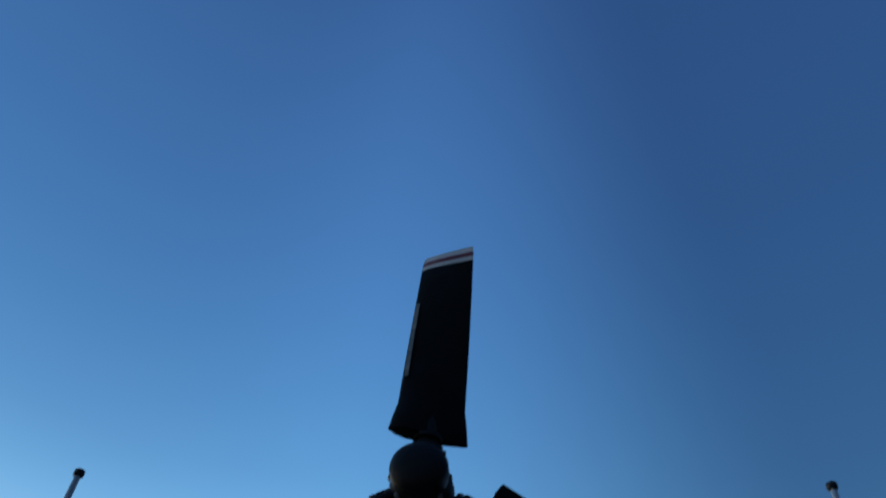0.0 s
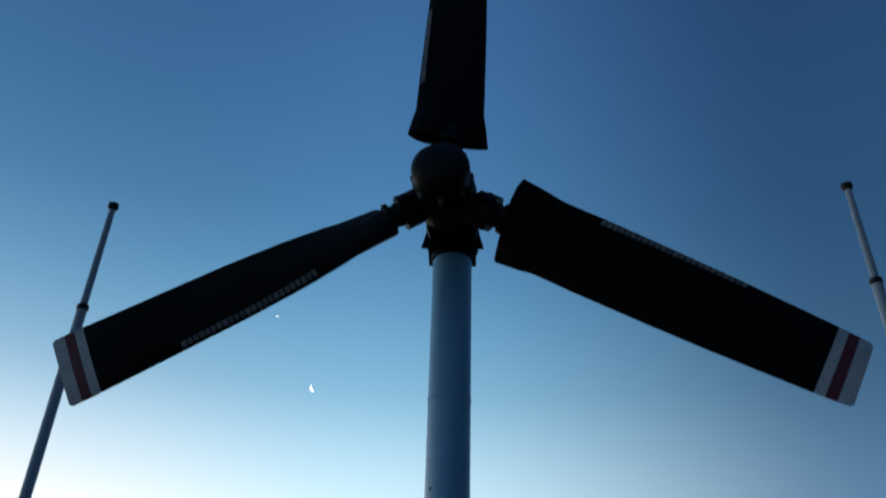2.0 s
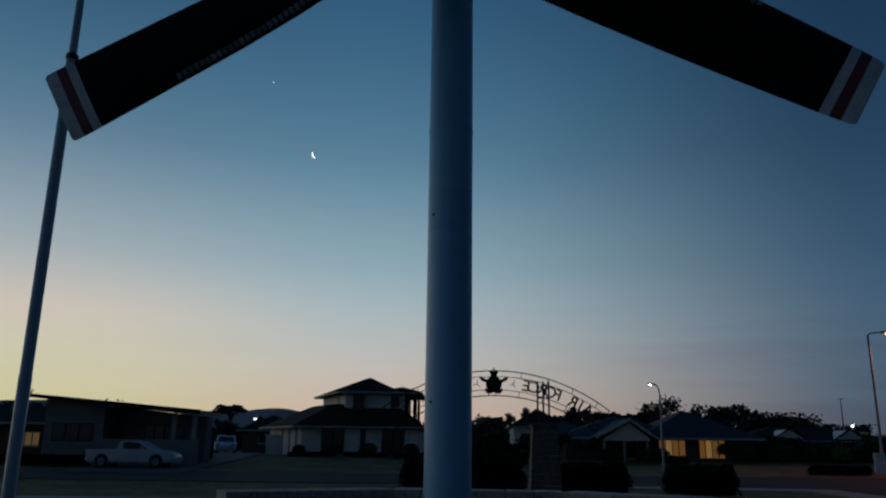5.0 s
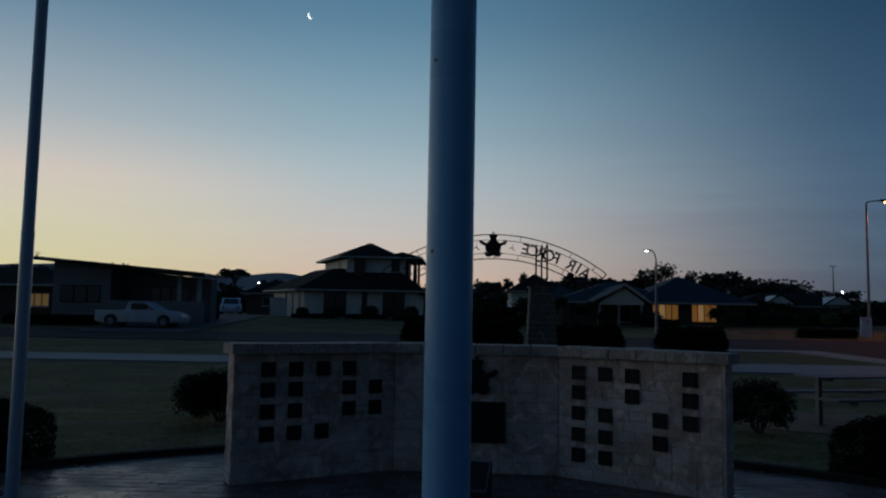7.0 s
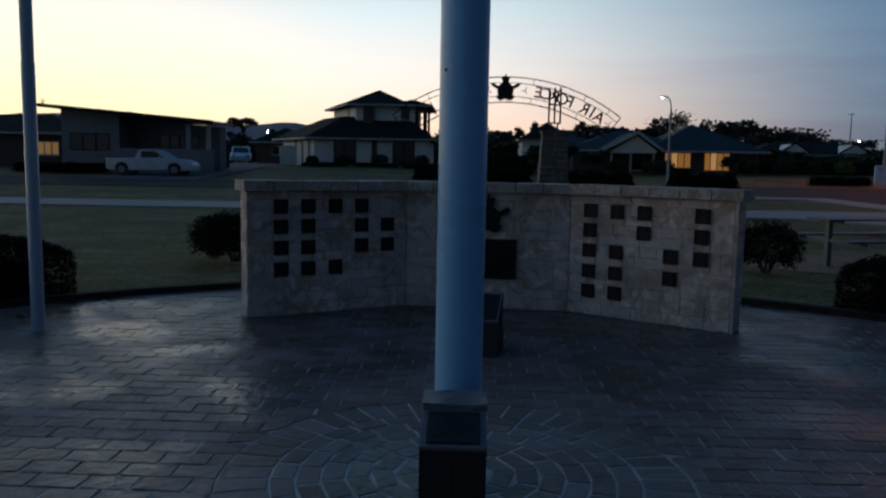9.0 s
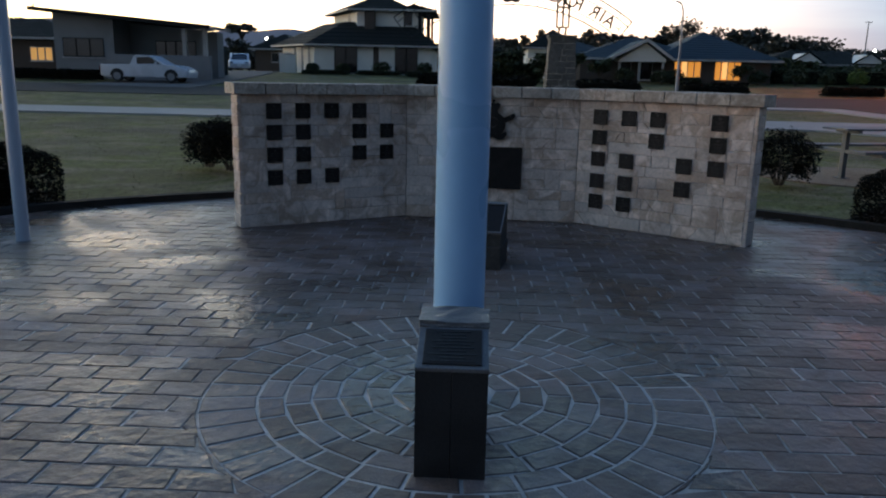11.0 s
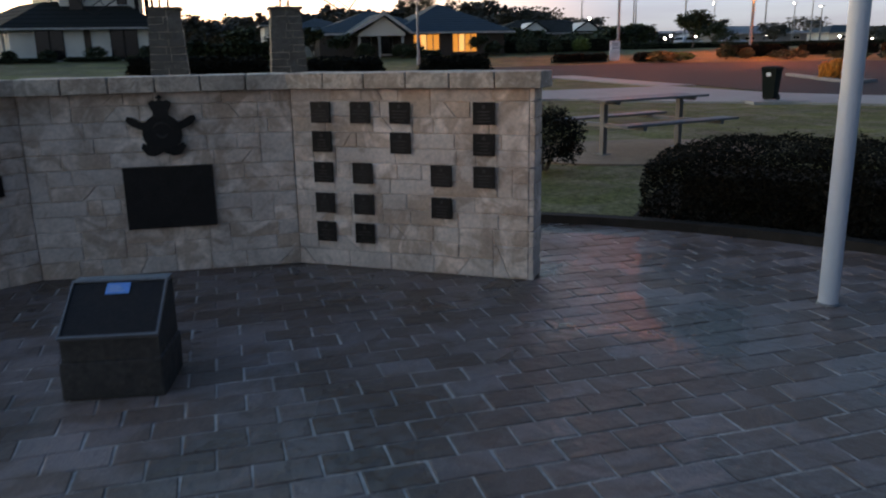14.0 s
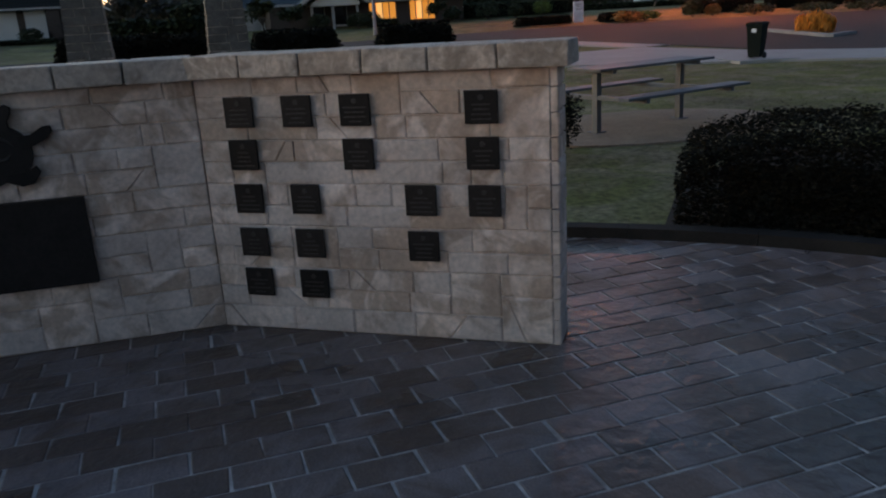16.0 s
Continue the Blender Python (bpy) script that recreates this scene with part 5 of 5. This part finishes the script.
street_lamp(11.52, 46, 4.85, -0.35, LAMP_WHITE, "tall steel street lamp with a small lit white head", 0, 0.75, 0.55)
street_lamp(23.7, 46, 7.95, 0.85, LAMP_SODIUM, "tall steel street lamp with an orange sodium light", 0, 0.2)
street_lamp(37.0, 51.6, 4.9, 1.3, LAMP_SODIUM, "tall steel street lamp with an orange sodium light", 0, 0.2)
sign = thing("notice_board", "white notice board strapped to the lamp post", "sign", pose(23.42, 45.8, gh(45.8)))
part("panel", box(-0.34, 0.30, -0.03, 0.03, 0.02, 1.16, 0.01), SIGN_WHITE, sign)
for i, (z, w) in enumerate(((0.98, 0.22), (0.86, 0.16), (0.72, 0.20))):
    part("text_line", box(-w, w, -0.035, -0.031, z, z + 0.04), STEEL, sign)


def light_mast(x, y, height, lamps):
    m = thing("light_mast", "tall thin sports ground light mast", "light mast", pose(x, y, gh(y)), "light masts")
    soft(part("mast", lathe([(0.13, 0), (0.05, height)], 10), STEEL, m))
    part("cross_arm", box(-0.42, 0.42, -0.04, 0.04, height - 0.07, height + 0.01), STEEL, m)
    for i in range(lamps):
        part("lamp_head", lathe([(0.0, -0.10), (0.09, -0.06), (0.105, 0.0)], 10, at=(-0.3 + i, -0.05, height - 0.07)), LAMP_WHITE, m)


for x, y, hgt, k in ((47.2, 100, 7.3, 0), (55.1, 100, 7.2, 0), (57.0, 104, 10, 0), (62.6, 100, 14, 0), (73.4, 100, 16, 0), (72.6, 108, 6.4, 1), (83.2, 100, 6.6, 0), (80.2, 100, 5.9, 1), (84.8, 100, 5.5, 1), (75.4, 100, 13, 0)):
    light_mast(x, y, hgt, k)
for i, (x, z) in enumerate(((48.35, 5.17), (56.0, 3.18), (55.6, 2.08), (59.7, 2.16), (60.5, 2.82), (62.9, 2.1), (64.4, 2.3), (64.6, 3.36), (75.9, 2.65), (88.3, 2.4), (92.4, 1.6), (94.1, 1.6), (95.6, 1.95), (96.2, 1.6), (98.0, 1.6), (-29.2, 5.6), (7.2, 4.9))):
    y = 112 if x < 10 else 100
    b = thing("distant_lamp", "small far lit lamp on a short post", "lamp", pose(x, y, gh(y)), "distant lamps")
    z += 0.35 if z < 2.4 else 0.0
    soft(part("globe", lathe([(0.0, -0.14), (0.1, -0.09), (0.14, 0.0), (0.1, 0.09), (0.0, 0.14)], 12, at=(0, 0, z - gh(y))), LAMP_WHITE, b))
    part("post", lathe([(0.06, 0), (0.05, max(0.1, z - gh(y) - 0.17))], 8), STEEL, b)


# ---- trees and garden planting ----
def tree(x, y, height, spread, seed, shape="round", leaf=0.22, count=1000):
    rng = random.Random(seed)
    t = thing("tree", {"flat": "flat-topped spreading tree with an open crown", "tall": "narrow upright poplar tree", "round": "leafy dark tree with an uneven crown"}[shape], "tree", pose(x, y, gh(y) - 0.1), "trees")
    trunk = bmesh.new()
    base = height * {"flat": 0.66, "tall": 0.1, "round": 0.28}[shape]
    tube([(0, 0, 0), (0.1 * spread, 0, base * 0.6), (0.05 * spread, 0.05, base)], [0.035 * height, 0.028 * height, 0.02 * height], 8, trunk)
    tips = []
    for i in range(9):
        a, k = i * 2.4, rng.uniform(0.35, 0.95)
        top = base + (height - base) * (rng.uniform(0.55, 0.9) if shape != "tall" else rng.uniform(0.2, 0.95))
        wide = spread * k * (0.35 if shape == "tall" else 0.8)
        tip = (wide * math.cos(a), wide * math.sin(a), top)
        tube([(0.05 * spread, 0.05, base), (tip[0] * 0.5, tip[1] * 0.5, (base + top) / 2 + 0.05 * height), tip], [0.016 * height, 0.01 * height, 0.004 * height], 5, trunk)
        tips.append(tip)
    part("trunk", trunk, BARK, t)
    spots = []
    clumps = tips + [(rng.uniform(-1, 1) * spread * 0.6, rng.uniform(-1, 1) * spread * 0.6, base + (height - base) * rng.uniform(0.35, 0.85)) for _ in range(8)]
    sizes = [rng.uniform(0.2, 0.36) for _ in clumps]
    for i in range(count):
        j = rng.randrange(len(clumps))
        c, s = clumps[j], sizes[j] * spread
        zs = {"flat": 0.22, "tall": 1.3, "round": 0.85}[shape]
        d = Vector((rng.gauss(0, 0.5), rng.gauss(0, 0.5), rng.gauss(0, 0.5) * zs))
        z = min(height * 1.02, c[2] + d.z * s)
        spots.append((c[0] + d.x * s, c[1] + d.y * s, z))
    leaves("crown", spots, leaf, LEAF_HAZED if y > 90 else LEAF, t, "", rng, 0.6)
    return t


for i, (x, y, hgt, w, shape, leaf, n) in enumerate((
        (29.9, 120, 8.7, 3.7, "round", 0.24, 1300), (35.8, 118, 7.6, 2.8, "round", 0.3, 1200), (39.5, 110, 5.8, 2.6, "round", 0.3, 900), (43, 112, 6.0, 3.2, "round", 0.3, 1000),
        (47.8, 116, 6.2, 3.6, "round", 0.3, 1100), (52, 118, 5.2, 3.2, "round", 0.3, 900), (57, 118, 4.8, 3.0, "round", 0.3, 900), (-34.6, 118, 6.8, 2.6, "flat", 0.28, 1100), (-33.0, 112, 4.4, 2.0, "round", 0.3, 700),
        (7.2, 120, 6.8, 1.0, "tall", 0.28, 700), (9.6, 120, 6.9, 1.1, "tall", 0.28, 800), (4.2, 116, 5.6, 2.2, "round", 0.3, 900), (1.2, 104, 4.4, 3.0, "round", 0.3, 1000), (-2.5, 100, 4.6, 2.8, "round", 0.3, 1000),
        (14.5, 112, 5.2, 3.0, "round", 0.3, 1000), (20, 112, 5.4, 3.2, "round", 0.3, 1000), (-28, 110, 4.6, 1.0, "tall", 0.25, 500), (-26.4, 112, 4.8, 0.9, "tall", 0.25, 500), (-46, 100, 6.0, 4.0, "round", 0.3, 1200), (-56, 100, 5.6, 4.2, "round", 0.3, 1200),
        (-14.6, 70, 2.8, 0.8, "tall", 0.16, 600), (2.3, 54, 2.2, 1.2, "round", 0.14, 900), (4.6, 52, 1.9, 1.0, "round", 0.14, 800), (6.6, 54, 2.1, 1.0, "round", 0.14, 800), (18.2, 55.5, 1.45, 0.75, "round", 0.1, 700), (8.4, 54, 1.7, 0.9, "round", 0.12, 700),
        (39.1, 62, 3.1, 1.8, "round", 0.13, 2600), (60.2, 90, 2.9, 2.4, "round", 0.2, 1300), (72.3, 94, 3.0, 2.4, "round", 0.2, 1100), (88, 92, 2.4, 3.4, "round", 0.2, 1200), (52, 96, 2.6, 2.0, "round", 0.2, 900), (80, 118, 4.4, 3.0, "flat", 0.25, 900), (98, 118, 4.6, 3.6, "round", 0.25, 900), (66, 118, 3.6, 3.0, "round", 0.25, 900))):
    tree(x, y, hgt, w, 40 + i, shape, leaf, n)


def wood_belt(name, x0, x1, y, height, count, seed, label, leaf=0.45):
    """A far belt of trees with an uneven top."""
    rng = random.Random(seed)
    spots = []
    while len(spots) < count:
        x = rng.uniform(x0, x1)
        top = height * (0.72 + 0.3 * noise.noise((x * 0.13, seed, 0)) + 0.16 * noise.noise((x * 0.5, seed, 3)))
        z = top * rng.random() ** 0.7
        spots.append((x, y + rng.uniform(-2, 2) * min(1, y / 100), gh(y) + z))
    tagged(leaves(name, spots, leaf, LEAF_HAZED if y > 90 else LEAF, None, "stuff", rng, 0.7), label, "trees")


wood_belt("far_woods", 10, 50, 124, 8.4, 9000, 4, "dark belt of trees behind the houses")
wood_belt("far_woods", -3, 62, 128, 6.2, 8000, 1, "dark belt of trees behind the houses")
wood_belt("far_woods", 21, 44, 77, 2.7, 5000, 6, "dark belt of trees and shrubs by the road", 0.25)
wood_belt("far_woods", 50, 150, 132, 3.2, 6000, 2, "low dark belt of trees beyond the turning area")
wood_belt("far_woods", -18, 12, 122, 5.6, 6000, 7, "dark belt of trees behind the houses")
wood_belt("shrubbery", -1.8, 4.6, 53.5, 1.7, 6000, 9, "dense dark shrubs in the gardens across the road", 0.14)
wood_belt("far_woods", -90, -30, 120, 4.8, 5000, 3, "dark belt of trees behind the houses")


def hedge_row(x0, x1, y, height, seed, mat=None, label="low dark garden hedge along the street", depth=0.5, leaf=0.07):
    rng = random.Random(seed)
    h = thing("hedge", label, "hedge", pose((x0 + x1) / 2, y, gh(y)), "street hedges")
    half = (x1 - x0) / 2
    spots = []
    while len(spots) < int((1500 if y < 35 else 800) * (x1 - x0)):
        x, s, z = rng.uniform(-half, half), rng.uniform(-1, 1), height * rng.random() ** 0.6
        lump = 1 + 0.2 * noise.noise((x * 1.3 + seed, s, z * 2))
        if z > height * lump * (1 - 0.25 * s * s) * min(1, 0.5 + (half - abs(x)) / 0.5):
            continue
        spots.append((x, s * depth, z))
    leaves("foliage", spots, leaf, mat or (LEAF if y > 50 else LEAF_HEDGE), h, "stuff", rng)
    # solid near-black box filling the row behind its leaves
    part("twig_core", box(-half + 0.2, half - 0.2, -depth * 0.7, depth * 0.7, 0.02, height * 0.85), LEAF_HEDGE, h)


# the three rows at y 47 to 48 are invented, to cover lamp-lit grass with dark
for i, (x0, x1, y, hgt) in enumerate(((21.4, 30.2, 59.2, 1.05), (-2.1, 2.6, 30.5, 1.22), (3.5, 6.45, 30.5, 1.12), (7.6, 10.35, 30.5, 1.1), (31.6, 36.4, 47.0, 0.75), (37.8, 44, 47.5, 0.75), (45, 52, 48, 0.7), (19.2, 22.6, 45.2, 0.5), (-26, -20.5, 44.5, 0.6), (-12.5, -9.0, 58.5, 0.3), (-8.6, -5.2, 59, 0.3), (-4.8, -1.4, 57, 0.4), (13.4, 15.4, 55, 0.5), (23.9, 26.4, 44.4, 0.55), (33, 45, 66, 0.55), (46, 60, 74, 0.55), (62, 84, 78, 0.6))):
    hedge_row(x0, x1, y, hgt, 60 + i)
for i, (x, y, r, z, mat, text) in enumerate(((-6.8, 60, 0.7, 0.5, None, ""), (-9.8, 60.4, 0.6, 0.4, None, ""), (-11.9, 59.5, 0.5, 0.4, None, ""), (-3.6, 60, 0.6, 0.5, None, ""), (14.0, 56.5, 0.6, 0.5, None, ""), (19.6, 56.5, 0.7, 0.5, None, ""), (22.4, 57, 0.9, 0.7, None, ""), (24.3, 56.5, 0.6, 0.5, None, ""), (26.6, 57, 0.7, 0.6, LEAF_GREEN, ""), (26.9, 44.4, 0.9, 0.26, LEAF_GREEN, "light green spreading garden shrub"), (10.2, 54.9, 0.7, 0.55, None, ""), (12.7, 54.9, 0.75, 0.5, None, ""), (33.6, 43.4, 1.2, 0.3, None, ""), (36.4, 41.8, 1.2, 0.28, None, ""), (38.8, 40.4, 1.2, 0.28, None, ""), (25.2, 43.6, 0.9, 0.32, LEAF_GOLD, "brownish dry garden shrub by the road"), (30.2, 44.6, 0.6, 0.5, None, ""), (31.3, 44.2, 0.45, 0.36, LEAF_GOLD, "yellow flowering garden shrub by the road"), (42.4, 62, 1.2, 0.8, None, ""))):
    bush(x, y, gh(y), r, z, 80 + i, 0.08, 1000, mat or LEAF, text or "rounded dark green garden shrub")


# ---- hills, moon and a bright planet ----
def hills(name, y, pts, label):
    bm = bmesh.new()
    top = []
    for (xa, za), (xb, zb) in zip(pts, pts[1:]):
        for i in range(14):
            k = i / 14
            k2 = k * k * (3 - 2 * k)
            x = xa + (xb - xa) * k
            top.append((x, za + (zb - za) * k2 + 1.3 * noise.noise((x * 0.03, 2, 0))))
    f = [bm.verts.new((x, y, z)) for x, z in top]
    a = [bm.verts.new((x, y - 60, -2)) for x, z in top]
    b = [bm.verts.new((x, y + 80, -2)) for x, z in top]
    for i in range(len(top) - 1):
        bm.faces.new((a[i], a[i + 1], f[i + 1], f[i]))
        bm.faces.new((f[i], f[i + 1], b[i + 1], b[i]))
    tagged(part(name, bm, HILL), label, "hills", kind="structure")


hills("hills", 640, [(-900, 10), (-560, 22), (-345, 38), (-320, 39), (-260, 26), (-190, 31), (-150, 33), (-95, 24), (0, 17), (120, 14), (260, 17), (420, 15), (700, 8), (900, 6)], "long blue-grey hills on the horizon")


def moon():
    d = Vector((-0.18936, 0.91342, 0.36028)).normalized()
    right = d.cross(Vector((0, 0, 1))).normalized()
    up = right.cross(d)
    m = Matrix((right, up, -d)).transposed().to_4x4()
    ob = thing("moon", "thin bright crescent moon in the dusk sky", "moon", Matrix.Translation(d * 2600) @ m @ pose(0, 0, 0, 0, 0, 30))
    n, r = 24, 11.0
    outer = [(-r * math.cos(t), r * math.sin(t), 0) for t in (-math.pi / 2 + math.pi * i / n for i in range(n + 1))]
    inner = [(-r * 0.5 * math.cos(t), r * math.sin(t), 0) for t in (math.pi / 2 - math.pi * i / n for i in range(1, n))]
    loop = outer + inner
    part("crescent", rings([loop, [(x * 0.98, y * 0.98, 1.5) for x, y, _ in loop]]), MOON, ob)
    e = Vector((-0.2363, 0.8677, 0.4373)).normalized()
    st = thing("planet", "small bright evening planet in the dusk sky", "planet", pose(*(e * 2600)))
    part("disc", lathe([(0, -2.0), (1.5, -1.4), (2.0, 0), (1.5, 1.4), (0, 2.0)], 12), MOON, st)


moon()


# ---- paving of the memorial circle ----
RING = 1.10
paving = thing("paving", "dark reddish grey sealed pavers with pale joints", "paving", kind="structure")
part("joint_bed", lathe([(PLAZA - 0.035, -0.12), (PLAZA - 0.035, -0.0046)], 96, at=(CX, CY, 0)), FIELD_JOINT, paving)
part("ring_joint_bed", lathe([(RING + 0.004, -0.11), (RING + 0.004, -0.0042)], 72, at=(CX, CY, 0)), JOINT, paving)


def paver_points(corners, lift=0.0, rng=None, tilt=0.0):
    """A chamfered paver from four corners on the ground, counterclockwise: verts and faces."""
    cx, cy = sum(c[0] for c in corners) / 4, sum(c[1] for c in corners) / 4
    j = [rng.uniform(-tilt, tilt) if rng else 0 for _ in range(4)]
    low = [(x, y, -0.02) for x, y in corners]
    mid = [(x, y, -0.003 + j[i] + lift) for i, (x, y) in enumerate(corners)]
    top = []
    for i, (x, y) in enumerate(corners):
        d = math.hypot(x - cx, y - cy) or 1
        k = max(0.0, 1 - 0.006 / d)
        top.append((cx + (x - cx) * k, cy + (y - cy) * k, j[i] + lift))
    faces = [(8, 9, 10, 11)]
    for i in range(4):
        k = (i + 1) % 4
        faces += [(i, k, 4 + k, 4 + i), (4 + i, 4 + k, 8 + k, 8 + i)]
    return low + mid + top, faces


def paver_mesh(corners, rng):
    me = bpy.data.meshes.new("paver")
    v, f = paver_points(corners, 0.0, rng, 0.001)
    me.from_pydata(v, [], f)
    me.materials.append(PAVER)
    return me


def ring_pavers():
    rng = random.Random(31)
    bands = [(0.872, RING, 44), (0.757, 0.861, 26), (0.642, 0.746, 22), (0.527, 0.631, 18), (0.412, 0.516, 15), (0.297, 0.401, 11), (0.182, 0.286, 8)]
    for r0, r1, n in bands:
        step = 2 * math.pi / n
        g0, g1 = 0.0075 / r0, 0.0075 / r1
        meshes = [paver_mesh([(r0 * math.cos(-step / 2 + g0), r0 * math.sin(-step / 2 + g0)), (r1 * math.cos(-step / 2 + g1), r1 * math.sin(-step / 2 + g1)),
                              (r1 * math.cos(step / 2 - g1), r1 * math.sin(step / 2 - g1)), (r0 * math.cos(step / 2 - g0), r0 * math.sin(step / 2 - g0))], rng) for _ in range(3)]
        off = rng.uniform(0, step)
        for i in range(n):
            p = part("paver", meshes[i % 3], None, paving)
            p.matrix_local = Matrix.Translation((CX, CY, rng.uniform(-0.001, 0.001))) @ Matrix.Rotation(off + i * step, 4, "Z") @ pose(0, 0, 0, rng.uniform(-0.06, 0.06), rng.uniform(-0.06, 0.06))


def field_pavers():
    rng = random.Random(32)
    L, W, gap = 0.238, 0.152, 0.0085
    shared = [paver_mesh([(x + rng.uniform(-0.003, 0.003), y + rng.uniform(-0.003, 0.003)) for x, y in ((0, 0), (L - gap, 0), (L - gap, W - gap), (0, W - gap))], rng) for _ in range(9)]
    verts, faces, near = [], [], 0
    for row in range(-40, 41):
        y0 = CY + row * W
        for col in range(-26, 27):
            x0 = CX + col * L + (0.5 * L if row % 2 else 0) + rng.uniform(-0.002, 0.002)
            c = [(x0, y0), (x0 + L - gap, y0), (x0 + L - gap, y0 + W - gap), (x0, y0 + W - gap)]
            rr = [math.hypot(x - CX, y - CY) for x, y in c]
            if min(rr) > PLAZA - 0.05 or max(rr) < RING + 0.016:
                continue
            whole = min(rr) > RING + 0.012 and max(rr) < PLAZA - 0.045
            if whole and -0.7 < x0 < 2.55 and 4.3 < y0 < 6.75 and near < 300:
                p = part("paver", shared[rng.randrange(9)], None, paving)
                p.matrix_local = pose(x0, y0, rng.uniform(-0.0012, 0.0012), rng.uniform(-0.4, 0.4), rng.uniform(-0.3, 0.3))
                near += 1
                continue
            if not whole:
                fixed = []
                for (x, y), r in zip(c, rr):
                    k = (RING + 0.01) / r if r < RING + 0.01 else (PLAZA - 0.045) / r if r > PLAZA - 0.045 else 1
                    fixed.append((CX + (x - CX) * k, CY + (y - CY) * k))
                c = fixed
            c = [(x + rng.uniform(-0.005, 0.005), y + rng.uniform(-0.004, 0.004)) for x, y in c]
            v, f = paver_points(c, rng.uniform(-0.001, 0.001), rng, 0.0022)
            k = len(verts)
            verts += v
            faces += [tuple(q + k for q in face) for face in f]
    me = bpy.data.meshes.new("paver_field")
    me.from_pydata(verts, [], faces)
    me.materials.append(PAVER_REST)
    part("paver_field", me, None, paving, kind="stuff")


ring_pavers()
field_pavers()
